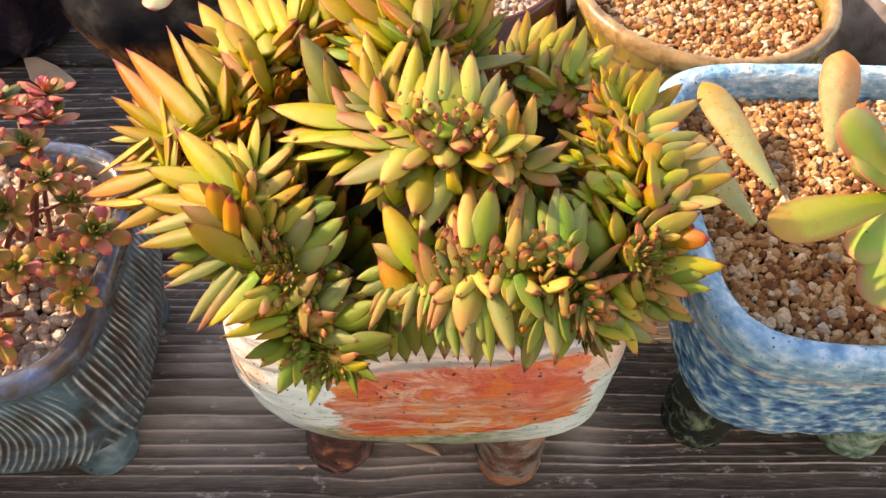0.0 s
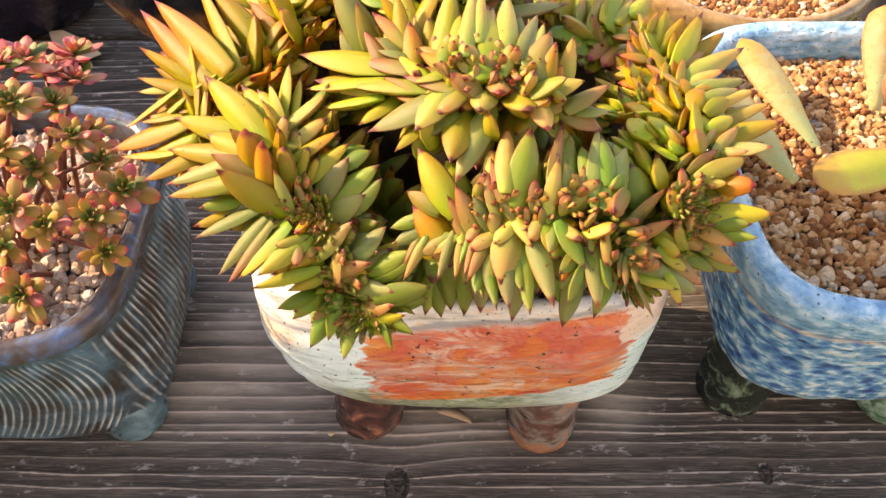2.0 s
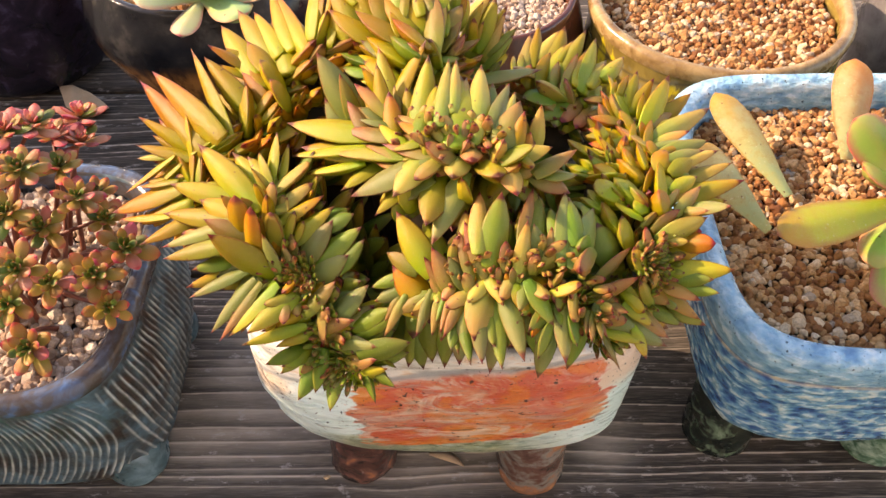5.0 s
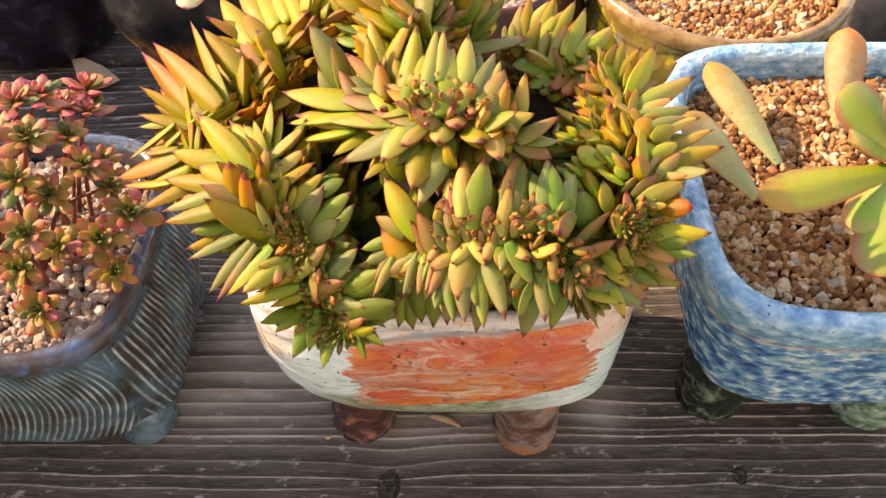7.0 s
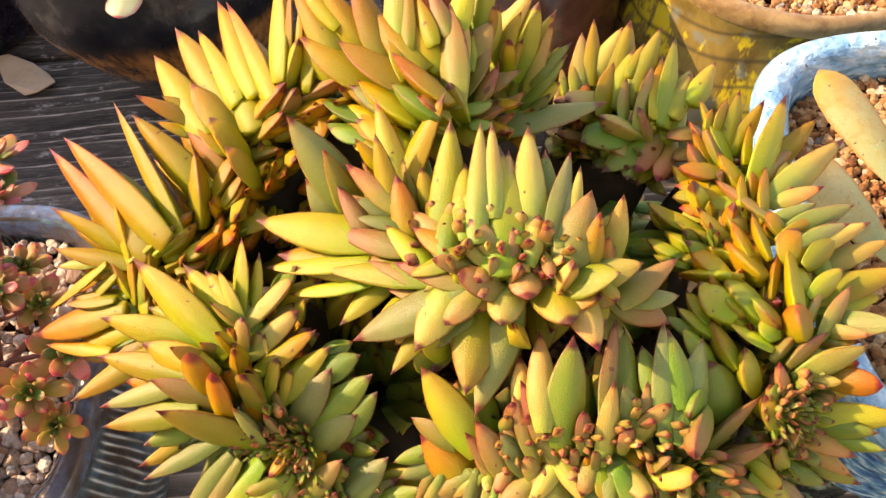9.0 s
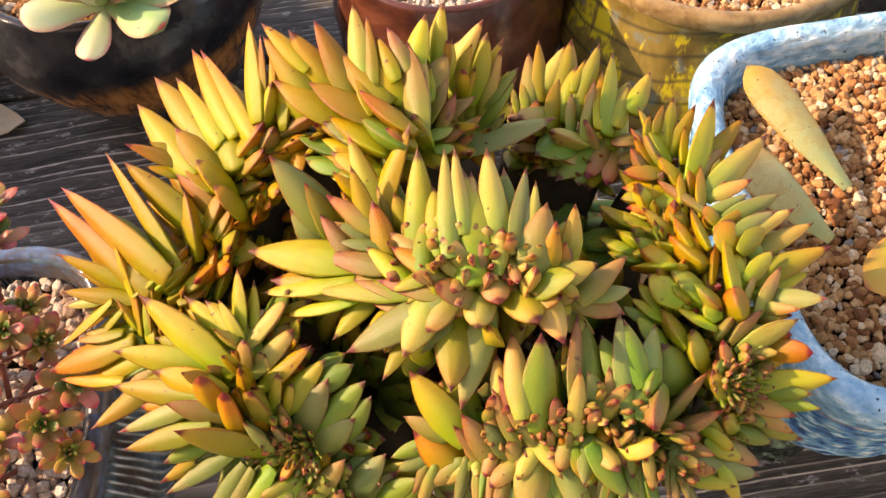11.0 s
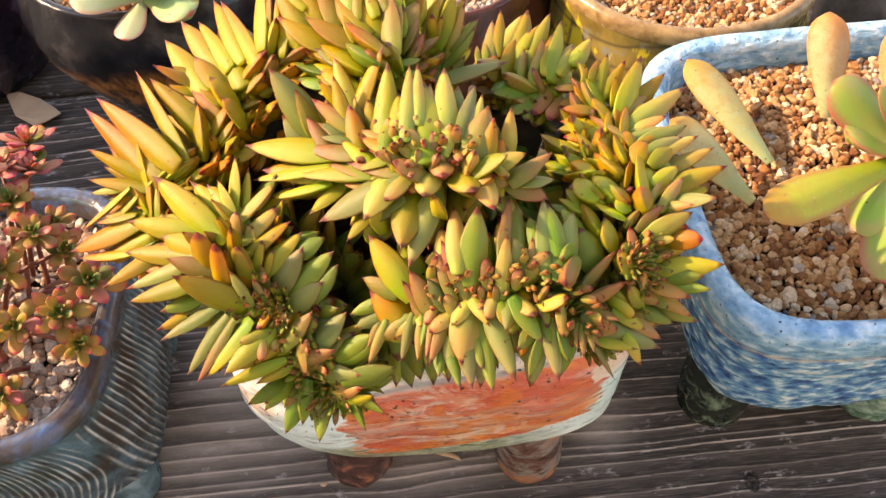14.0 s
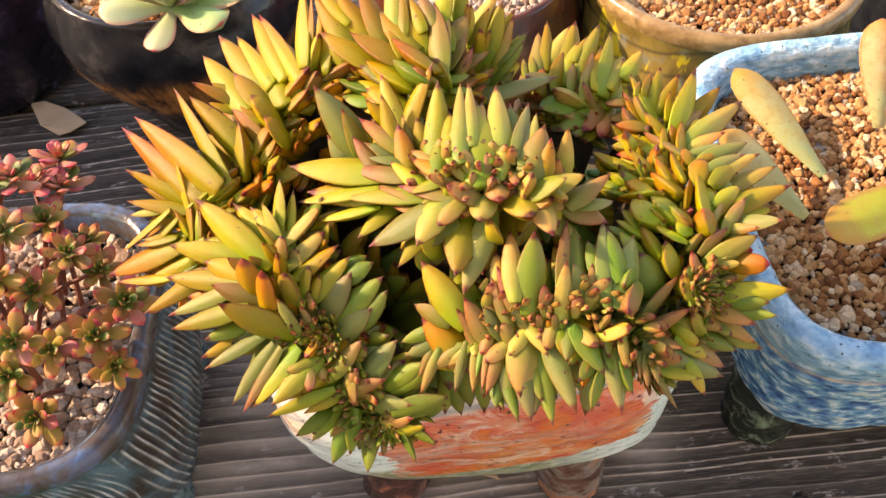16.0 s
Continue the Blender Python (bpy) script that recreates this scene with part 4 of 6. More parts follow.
def leaf_mesh(name, mat, widths, curl, n=12):
    """A unit fleshy leaf along +Y, upper face +Z: flat above, keeled below, ending in a spine.
    It carries how far along (0 to 1) and across (-1 to 1) each point lies."""
    us = [0.0, 0.1, 0.22, 0.35, 0.48, 0.6, 0.71, 0.81, 0.89, 0.945, 0.98, 1.0]
    rings_, along, across = [], [], []
    for u in us:
        w = float(np.interp(u, [0, 0.15, 0.35, 0.55, 0.75, 0.88, 0.96, 1.0], widths))
        for_ring = []
        for k in range(n):
            a = 2 * math.pi * k / n
            c, s = math.cos(a), math.sin(a)
            peak = 0.55 * (1 - abs(c)) + 0.45 * s * s
            zz = 0.52 * peak if s > 0 else -0.85 * peak
            for_ring.append((c * w, u, zz * w + curl * u * u))
            along.append(u)
            across.append(c)
        rings_.append(for_ring)
    me = mesh_of(name, *loft(rings_), mat)
    for key, values in (("along", along), ("across", across)):
        me.attributes.new(key, "FLOAT", "POINT").data.foreach_set("value", values)
    return me


def joined_leaves(name, label, parent, poses, colours=None):
    """Many leaves, too many to be picked apart, one mesh for each colour; poses: (matrix, shape, colour)."""
    by = {}
    for m, shape, c in poses:
        by.setdefault(c, []).append((m, shape))
    for c, rows in by.items():
        V, F, A, B = [], [], [], []
        for m, shape in rows:
            me = LEAVES[shape, 0]
            off = len(V)
            V += [m @ v.co for v in me.vertices]
            F += [tuple(j + off for j in p.vertices) for p in me.polygons]
            A += [d.value for d in me.attributes["along"].data]
            B += [d.value for d in me.attributes["across"].data]
        me = mesh_of(name, V, F, (colours or LEAF)[c])
        me.attributes.new("along", "FLOAT", "POINT").data.foreach_set("value", A)
        me.attributes.new("across", "FLOAT", "POINT").data.foreach_set("value", B)
        ob = new(name, me)
        ob.parent = parent
        tagged(ob, label, kind="stuff")


SHAPES = {
    "blade": ([0.28, 0.42, 0.53, 0.51, 0.355, 0.18, 0.048, 0.003], 0.05),
    "long": ([0.24, 0.38, 0.49, 0.46, 0.31, 0.155, 0.045, 0.003], 0.09),
    "horn": ([0.36, 0.49, 0.53, 0.45, 0.30, 0.16, 0.046, 0.003], -0.04),
    "chub": ([0.15, 0.22, 0.37, 0.50, 0.50, 0.36, 0.17, 0.015], 0.12),
    "bud": ([0.24, 0.40, 0.51, 0.53, 0.46, 0.31, 0.12, 0.008], 0.02),
}
LEAVES = {(s, c): leaf_mesh("leaf", LEAF[c], *SHAPES[s]) for s in SHAPES for c in range(len(LEAF))}

plant = thing("crested_succulent", "crested succulent with yellow green fleshy leaves and red tips", "succulent")


def leaf_pose(base, tip, width, up, thick=1.0, twist=0.0):
    d = tip - base
    length = d.length
    y = d / length
    z = up - y * up.dot(y)
    z = z.normalized() if z.length > 1e-4 else y.orthogonal().normalized()
    x = y.cross(z)
    m = Matrix((x, y, z)).transposed().to_4x4()
    m = Matrix.Translation(base) @ m @ Matrix.Rotation(twist, 4, "Y") @ Matrix.Diagonal((width, length, width * thick, 1))
    return m


def add_leaf(base, tip, width, colour, up, shape="blade", thick=1.0, parent=None):
    ob = new("leaf", LEAVES[shape, colour])
    ob.parent = parent or plant
    ob.matrix_basis = leaf_pose(base, tip, width, up, thick, rnd(-0.25, 0.25))
    return ob


def crest(points_mm):
    """A growing ridge: samples of its line with the outward way at each."""
    line = spline([Vector(p) / 1000 for p in points_mm], 60)
    return [(p, (p - ROOT).normalized()) for p in line]


def nearest(line, q):
    return min(line, key=lambda s: (s[0] - q).length)


KINDS = {"b": "blade", "h": "horn", "u": "bud", "l": "long"}
SMALL, TUCKED = [], []


def laid_leaves(line, rows):
    """Leaves of a ridge: foot and point in millimetres, width, colour and kind; the upper face turns to the ridge."""
    for bx, by, bz, tx, ty, tz, w, c, kind in rows:
        base, tip = Vector((bx, by, bz)) / 1000, Vector((tx, ty, tz)) / 1000
        if ty < 190 and tz < bz - 7:
            c = {1: 5, 2: 1, 3: 4, 6: 5, 8: 6}.get(c, c)
        elif line is rear:
            c = {1: 2, 7: 3}.get(c, c)
        elif line is front and w < 6.5:
            c = {1: 6, 2: 4, 3: 4, 8: 6}.get(c, c)
        p, out = nearest(line, base)
        up = out + (p - (base + tip) / 2).normalized() * 0.5
        base = base - (tip - base) * 0.15 - out * 0.00045 * w - (base - p) * 0.15
        thick = rnd(0.95, 1.1) if kind == "u" else rnd(0.8, 1.0)
        w *= {"h": 1.14, "u": 1.06}.get(kind, 1.16)
        # a younger neighbour or two, deeper between the big leaves
        way = (tip - base).normalized()
        for _ in range(random.choice((1, 2, 2, 3) if line is rear or line is near else (1, 1, 1, 2))):
            aside = way.cross(up).normalized() * rnd(0.45, 0.85) * w / 1000 * random.choice((-1, 1)) - out * rnd(0.45, 0.85) * w / 1000
            lower = base + aside * 0.8
            TUCKED.append((leaf_pose(lower, lower + (tip - base) * rnd(0.62, 0.85) + aside * 0.25, w / 1000 * rnd(0.75, 1.0), up, rnd(0.85, 1.1), rnd(-0.4, 0.4)), random.choice((KINDS[kind], "blade")), c if random.random() < 0.7 else random.choice((1, 2, 0))))
        if w < 5.3:
            SMALL.append((leaf_pose(base, tip, w / 1000, up, thick, rnd(-0.3, 0.3)), KINDS[kind], c))
        else:
            add_leaf(base, tip, w / 1000, c, up, KINDS[kind], thick)


front = crest([(15, 159, 206), (27, 157, 208), (38, 155, 214), (50, 155, 217), (61, 155, 218), (73, 155, 218), (81, 150, 216), (87, 143, 212), (87, 137, 208)])
rear = crest([(-91, 209, 198), (-84, 222, 206), (-73, 230, 214), (-61, 239, 219), (-50, 252, 222), (-42, 262, 225), (-38, 271, 229)])
near = crest([(-40, 209, 222), (-41, 199, 218), (-39, 186, 215), (-35, 173, 208), (-31, 167, 203), (-24, 163, 200), (-20, 156, 195), (-17, 149, 185), (-14, 143, 173), (-11, 138, 167)])
laid_leaves(near, [
    (-46,191,218,-67,217,224,9.8,1,"b"), (-53,193,215,-78,203,215,7.8,1,"b"), (-56,183,215,-81,195,206,6.9,1,"b"), (-73,194,204,-90,184,199,6.7,2,"l"),
    (-57,180,214,-80,181,201,5.7,6,"l"), (-55,172,213,-78,175,201,6.8,2,"l"), (-39,165,206,-56,172,220,10.5,1,"b"), (-48,182,217,-64,194,215,8.8,2,"b"),
    (-48,176,211,-46,184,228,9.0,3,"u"), (-43,170,209,-39,178,228,6.9,2,"u"), (-38,181,215,-34,184,228,5.8,2,"u"), (-44,174,213,-60,182,217,7.1,4,"b"),
])
laid_leaves(near, [
    (-37,198,218,-41,210,226,4.9,6,"b"), (-37,202,220,-34,218,229,5.7,1,"b"), (-38,197,216,-42,199,228,4.8,6,"b"), (-38,187,218,-39,189,229,4.9,2,"u"),
    (-37,189,215,-34,196,223,5.8,6,"u"), (-49,187,215,-53,188,224,4.3,6,"b"), (-38,196,216,-20,208,223,7.3,6,"u"), (-35,188,215,-19,199,219,6.3,6,"u"),
    (-31,184,214,-14,193,218,6.0,2,"b"), (-29,176,209,-10,189,216,7.6,1,"b"), (-23,170,206,-10,183,215,7.6,5,"b"), (-34,173,209,-32,178,225,9.3,1,"u"),
])
laid_leaves(near, [
    (-30,176,210,-25,186,217,5.0,1,"u"), (-16,171,206,1,181,213,7.6,0,"b"), (-8,168,204,2,177,210,6.4,0,"b"), (-27,170,205,-26,178,213,6.0,4,"b"),
    (-19,164,201,-4,172,207,7.6,5,"b"), (-12,182,213,-2,186,215,6.4,0,"b"), (-33,165,204,-35,171,221,6.0,5,"b"), (-54,171,196,-68,164,197,5.5,1,"l"),
    (-48,166,203,-67,161,194,5.0,6,"l"), (-55,172,202,-65,168,203,5.2,0,"b"), (-45,160,201,-58,150,186,5.6,6,"l"), (-42,158,201,-54,146,186,4.8,4,"l"),
])
laid_leaves(near, [
    (-36,157,202,-51,147,187,7.6,2,"b"), (-28,155,200,-42,144,194,6.7,1,"b"), (-25,147,192,-45,143,188,4.6,1,"l"), (-25,164,203,-29,157,202,4.9,2,"u"),
    (-30,153,199,-28,147,196,4.5,4,"u"), (-27,156,201,-36,154,199,4.3,1,"u"), (-21,152,196,-8,160,206,5.7,4,"b"), (-17,148,190,-11,153,199,4.6,4,"u"),
    (-10,150,194,4,161,202,7.4,5,"b"), (-18,148,190,-1,149,196,5.0,4,"b"), (-26,165,202,-18,163,205,3.8,4,"u"), (-25,159,200,-17,161,205,4.1,4,"u"),
])
laid_leaves(near, [
    (-15,154,198,-14,144,187,5.4,4,"u"), (-10,146,184,7,142,188,6.4,5,"b"), (-8,141,175,7,139,184,5.7,4,"b"), (3,139,186,20,143,190,7.6,0,"b"),
    (-20,145,170,-26,134,162,6.3,0,"b"), (-26,146,178,-35,135,187,5.1,0,"b"), (-11,144,169,-13,130,160,6.3,0,"b"), (0,141,176,6,129,168,5.8,0,"b"),
    (3,140,177,14,132,175,5.1,0,"b"), (-4,138,172,11,137,181,5.1,1,"b"), (-24,148,177,-31,137,177,5.3,0,"b"), (-16,145,177,-19,136,164,5.4,0,"b"),
])
laid_leaves(near, [
    (0,149,191,13,153,198,6.0,0,"b"), (2,147,189,14,151,196,5.2,0,"b"),
])
laid_leaves(rear, [
    (-75,227,217,-103,263,220,9.3,3,"h"), (-67,228,224,-96,263,225,10.0,3,"h"), (-61,232,221,-79,271,231,7.0,3,"h"), (-55,245,223,-72,265,231,8.8,7,"h"),
    (-77,228,212,-99,241,218,5.7,3,"h"), (-76,223,211,-99,230,211,5.6,3,"l"), (-75,222,211,-77,240,222,5.4,2,"b"), (-67,226,218,-68,240,223,6.4,2,"u"),
    (-67,224,218,-53,236,218,6.2,1,"u"), (-55,235,217,-52,253,226,11.8,2,"b"), (-40,250,224,-46,259,234,10.9,2,"u"), (-49,242,220,-40,252,224,8.1,2,"u"),
])
laid_leaves(rear, [
    (-27,255,218,-39,248,218,6.9,2,"u"), (-50,220,212,-45,237,215,6.1,1,"u"), (-74,213,205,-73,230,216,5.2,2,"b"), (-68,220,213,-66,230,216,6.4,2,"u"),
    (-63,223,217,-52,233,216,8.2,1,"b"), (-61,218,214,-52,224,211,6.5,1,"b"), (-82,209,206,-112,212,188,8.8,1,"b"), (-86,222,211,-105,217,195,4.8,2,"l"),
    (-85,199,199,-108,209,187,4.8,1,"l"), (-77,209,204,-94,218,202,7.8,2,"b"), (-76,215,206,-81,226,210,5.6,2,"u"), (-70,207,204,-70,218,206,7.6,2,"b"),
])
laid_leaves(rear, [
    (-86,225,211,-99,226,207,3.5,6,"l"), (-75,205,203,-94,208,192,5.7,7,"b"), (-75,197,198,-82,193,186,5.2,1,"b"), (-82,213,207,-98,217,199,4.8,2,"b"),
    (-47,272,229,-64,304,229,10.1,3,"h"), (-55,265,229,-70,293,228,10.0,3,"h"), (-44,273,232,-56,302,229,7.4,2,"h"), (-60,268,228,-71,271,233,4.9,2,"h"),
    (-82,202,198,-92,204,189,4.8,1,"u"), (-35,238,210,-39,225,209,6.6,1,"u"), (-74,224,214,-62,234,217,6.0,1,"b"), (-44,233,214,-35,240,213,6.6,0,"b"),
])
top = crest([(-38, 271, 229), (-25, 277, 237), (-13, 274, 241), (3, 270, 246), (18, 265, 249), (30, 263, 246), (44, 268, 237), (55, 268, 230)])
laid_leaves(top, [
    (-37,275,235,-49,311,233,8.1,3,"h"), (-31,270,237,-46,310,233,7.3,2,"h"), (-38,263,231,-47,299,227,10.9,2,"b"), (-27,274,241,-24,302,250,10.0,3,"h"),
    (-22,278,244,-19,291,254,3.9,2,"h"), (-8,273,247,-18,290,254,7.8,2,"h"), (-7,281,253,-18,294,256,5.4,2,"h"), (2,273,246,-9,288,257,8.8,2,"h"),
    (8,268,250,0,289,259,8.3,2,"h"), (18,262,251,6,279,253,8.7,3,"h"), (3,263,243,-17,277,246,11.2,3,"b"), (16,257,248,-5,271,249,12.7,3,"b"),
])
laid_leaves(top, [
    (25,245,253,11,263,251,8.2,3,"b"), (-25,269,233,-17,277,246,7.0,1,"u"), (-37,264,227,-22,267,238,8.3,2,"u"), (-21,268,231,-4,267,239,8.1,4,"u"),
    (-27,265,228,-19,265,237,9.2,4,"u"), (-40,262,222,-22,258,231,8.2,2,"u"), (2,248,239,-12,261,235,7.7,0,"b"), (8,248,243,-4,264,238,6.6,2,"u"),
    (15,244,245,0,260,244,9.6,2,"b"), (25,241,248,18,246,251,8.5,2,"u"), (31,247,241,27,253,248,8.7,1,"u"), (29,250,248,29,278,254,8.2,6,"b"),
])
laid_leaves(top, [
    (25,263,249,17,274,252,9.3,2,"b"), (16,268,253,17,287,259,4.5,2,"h"), (23,268,254,19,281,256,5.1,2,"h"), (28,271,255,23,283,257,4.7,4,"h"),
    (5,242,239,-4,254,235,5.9,2,"b"), (6,242,241,0,254,238,4.8,2,"b"), (30,273,254,36,285,258,7.2,1,"h"), (37,277,249,42,287,260,6.6,1,"h"),
    (13,273,254,13,291,261,6.8,6,"h"), (44,280,242,55,286,251,5.9,6,"h"), (48,273,234,56,283,248,8.2,1,"b"), (51,274,233,61,282,245,6.0,1,"h"),
])
laid_leaves(top, [
    (52,269,230,60,279,244,6.0,6,"h"), (54,270,232,65,274,239,6.4,0,"h"), (51,265,226,64,271,237,6.7,0,"b"), (33,258,242,41,270,247,6.6,4,"b"),
    (34,266,247,41,274,250,7.1,4,"b"), (45,271,236,46,270,246,5.4,1,"u"), (33,259,237,49,262,241,7.3,4,"b"), (32,263,249,33,277,253,3.8,6,"h"),
    (39,274,245,42,278,252,4.3,2,"u"), (41,253,227,76,260,226,10.2,5,"b"), (31,248,241,40,254,237,5.9,0,"b"), (41,256,231,50,258,236,5.0,4,"b"),
])
laid_leaves(top, [
    (38,250,231,45,248,230,4.7,3,"u"), (-45,259,229,-55,277,230,8.9,3,"b"), (14,258,250,11,276,251,6.3,3,"h"), (43,274,238,50,278,249,5.2,1,"h"),
])
centre = crest([(-3, 232, 235), (6, 223, 234), (16, 214, 235), (27, 202, 244), (38, 199, 244), (49, 197, 242), (59, 197, 241), (68, 195, 238)])
laid_leaves(centre, [
    (-4,227,229,-19,246,247,10.7,5,"b"), (-4,224,230,-9,236,244,6.9,7,"h"), (12,226,237,6,250,247,7.4,7,"h"), (9,219,237,6,236,249,6.4,2,"h"),
    (10,227,234,26,245,254,8.5,2,"h"), (24,208,241,27,236,253,9.0,1,"h"), (32,204,251,35,236,251,5.4,6,"h"), (37,211,251,38,236,251,4.3,6,"h"),
    (37,195,249,39,231,247,11.2,1,"b"), (13,210,236,11,227,242,6.4,2,"b"), (23,198,246,26,217,243,5.4,1,"b"), (0,211,236,-31,224,228,10.6,1,"b"),
])
laid_leaves(centre, [
    (8,206,238,-8,217,232,6.4,4,"h"), (1,213,234,-6,228,237,6.1,4,"h"), (9,220,240,-3,231,243,5.6,4,"h"), (10,219,236,-1,223,237,5.5,5,"b"),
    (16,200,239,7,215,236,6.1,1,"h"), (24,202,243,15,217,238,6.0,4,"b"), (25,198,246,15,210,241,5.4,2,"b"), (7,232,240,0,237,246,4.5,2,"h"),
    (-4,205,232,-29,212,221,7.3,1,"b"), (17,197,237,-12,207,228,9.1,1,"h"), (16,195,235,2,205,234,5.1,4,"h"), (26,192,240,9,202,237,5.8,4,"h"),
])
laid_leaves(centre, [
    (37,188,241,26,192,246,8.6,4,"u"), (36,197,248,30,206,249,5.3,6,"u"), (10,214,237,-1,218,235,4.4,5,"b"), (6,203,226,-7,192,221,7.4,1,"l"),
    (23,188,239,-3,186,224,9.2,1,"b"), (24,190,239,14,178,232,8.7,6,"b"), (17,186,227,7,175,225,5.4,1,"l"), (31,187,232,26,167,228,10.2,1,"b"),
    (39,184,234,28,164,221,8.7,1,"l"), (31,191,240,22,183,236,7.9,6,"u"), (46,205,248,48,236,248,8.6,6,"h"), (52,205,248,59,229,244,5.5,5,"h"),
])
laid_leaves(centre, [
    (57,207,246,61,224,244,3.5,6,"h"), (54,201,247,58,221,244,6.0,5,"h"), (54,192,245,62,213,248,9.1,4,"b"), (60,195,243,63,205,250,5.1,3,"h"),
    (68,202,236,70,211,248,5.8,6,"h"), (45,195,246,48,208,246,4.9,6,"u"), (39,193,246,41,204,247,4.1,4,"u"), (45,204,245,46,216,243,5.8,5,"u"),
    (50,202,246,52,215,244,3.5,5,"b"), (51,189,239,55,192,248,6.7,6,"u"), (54,189,241,66,188,248,8.5,1,"b"), (62,191,241,73,194,242,6.8,6,"h"),
])
laid_leaves(centre, [
    (69,186,237,83,197,238,6.1,4,"h"), (67,188,234,80,183,228,8.1,4,"b"), (48,191,238,53,178,242,10.0,1,"u"), (56,188,239,59,172,238,8.5,6,"b"),
    (43,194,243,43,185,243,7.8,4,"u"), (39,191,242,42,193,247,4.5,4,"u"), (36,191,243,35,195,248,4.5,4,"u"), (49,197,244,49,189,246,3.3,4,"u"),
    (62,191,241,65,184,241,5.2,1,"u"), (39,189,241,36,180,240,8.5,6,"u"), (73,186,234,83,189,232,5.0,5,"b"), (21,218,234,18,228,243,6.0,1,"b"),
])
laid_leaves(centre, [
    (29,205,248,30,226,246,5.8,1,"b"), (42,203,248,43,228,244,5.5,1,"h"), (29,195,243,20,196,247,4.5,4,"u"), (26,194,240,24,196,248,3.7,4,"u"),
    (24,198,242,13,197,238,5.0,1,"h"), (41,178,229,39,180,240,7.5,1,"b"), (19,177,224,17,187,236,7.6,1,"b"), (13,196,226,3,188,227,5.9,1,"b"),
])
laid_leaves(front, [
    (26,157,218,15,177,226,9.1,1,"b"), (25,150,204,13,164,210,9.7,2,"b"), (33,151,210,25,161,219,4.6,4,"l"), (36,149,211,28,163,222,6.4,4,"b"),
    (40,150,214,34,160,220,5.7,5,"b"), (21,159,214,11,168,213,6.0,3,"b"), (20,156,207,6,156,198,6.1,1,"b"), (25,151,206,14,150,199,5.5,2,"b"),
    (28,151,207,19,150,200,4.7,6,"u"), (45,160,228,46,182,231,6.4,1,"b"), (50,156,225,54,179,234,9.0,0,"b"), (47,153,220,40,171,227,5.6,4,"b"),
])
laid_leaves(front, [
    (42,153,218,38,168,225,4.1,4,"b"), (50,153,221,48,164,225,6.7,6,"u"), (55,153,221,55,162,226,5.0,4,"u"), (60,151,220,63,168,231,5.6,8,"b"),
    (61,161,226,66,185,230,5.3,4,"b"), (68,162,224,68,184,227,6.9,0,"b"), (69,157,220,65,167,230,5.8,5,"b"), (72,158,222,72,169,226,4.1,4,"b"),
    (69,155,219,77,163,225,7.1,6,"u"), (77,157,224,78,184,229,6.8,5,"b"), (82,155,223,89,181,223,8.8,5,"b"), (89,160,222,80,149,224,8.5,4,"u"),
])
laid_leaves(front, [
    (72,145,216,81,145,222,6.6,8,"u"), (64,150,216,69,140,220,6.1,8,"u"), (82,164,227,79,182,228,6.5,0,"b"), (65,152,220,66,158,224,4.8,4,"u"),
    (58,151,219,53,144,214,5.2,8,"u"), (48,153,218,54,142,213,4.1,6,"b"), (49,151,216,41,144,213,5.0,8,"u"), (42,147,213,33,144,210,5.3,6,"u"),
    (36,152,213,32,147,210,3.8,4,"u"), (47,145,214,43,132,206,9.3,8,"b"), (45,136,210,46,125,202,5.6,6,"l"), (31,149,208,28,137,202,3.8,6,"l"),
])
laid_leaves(front, [
    (39,145,211,32,134,205,4.1,4,"l"), (39,141,207,42,125,201,4.5,0,"l"), (51,145,210,53,123,201,6.0,0,"b"), (55,147,214,61,125,203,6.7,1,"b"),
    (64,144,221,71,134,212,6.6,0,"b"), (75,146,215,75,123,204,7.0,1,"b"), (79,145,217,78,135,213,4.8,8,"u"), (37,140,205,35,130,203,4.5,0,"b"),
    (70,136,211,65,125,205,5.9,0,"b"), (63,148,217,59,139,214,4.8,5,"b"), (27,151,207,22,141,196,3.5,5,"l"), (17,151,204,10,143,193,3.5,4,"l"),
])
laid_leaves(front, [
    (35,148,210,31,136,205,2.6,4,"l"), (70,139,213,62,133,211,5.5,0,"b"), (49,143,209,50,130,205,5.2,0,"b"), (78,140,211,79,128,208,6.3,0,"b"),
    (43,147,213,40,154,218,4.5,4,"u"), (58,148,217,57,153,222,3.3,4,"u"), (53,150,217,52,154,221,3.7,4,"u"), (72,147,217,75,150,223,3.7,4,"u"),
    (16,159,209,5,159,203,4.3,0,"b"), (86,139,211,84,129,209,3.0,4,"l"), (88,138,211,88,130,209,2.6,4,"l"),
])
side = crest([(115, 252, 215), (121, 241, 212), (122, 225, 215), (118, 206, 221), (118, 191, 221), (117, 179, 218), (117, 169, 213), (116, 161, 206), (111, 153, 200), (98, 148, 203)])
laid_leaves(side, [
    (88,149,208,104,155,214,6.9,4,"b"), (112,151,200,104,153,213,5.6,1,"u"), (100,151,208,106,145,205,5.2,1,"u"), (112,155,204,111,158,214,5.2,4,"u"),
    (91,143,207,116,140,190,8.6,1,"b"), (104,139,200,106,131,195,4.8,1,"b"), (105,146,203,117,143,191,5.5,4,"b"), (91,148,207,100,144,206,4.0,4,"b"),
    (90,138,200,96,127,194,3.3,4,"l"), (120,156,192,132,148,192,5.1,0,"b"), (116,160,204,129,153,201,5.6,4,"b"), (119,158,197,130,150,193,4.2,4,"b"),
])
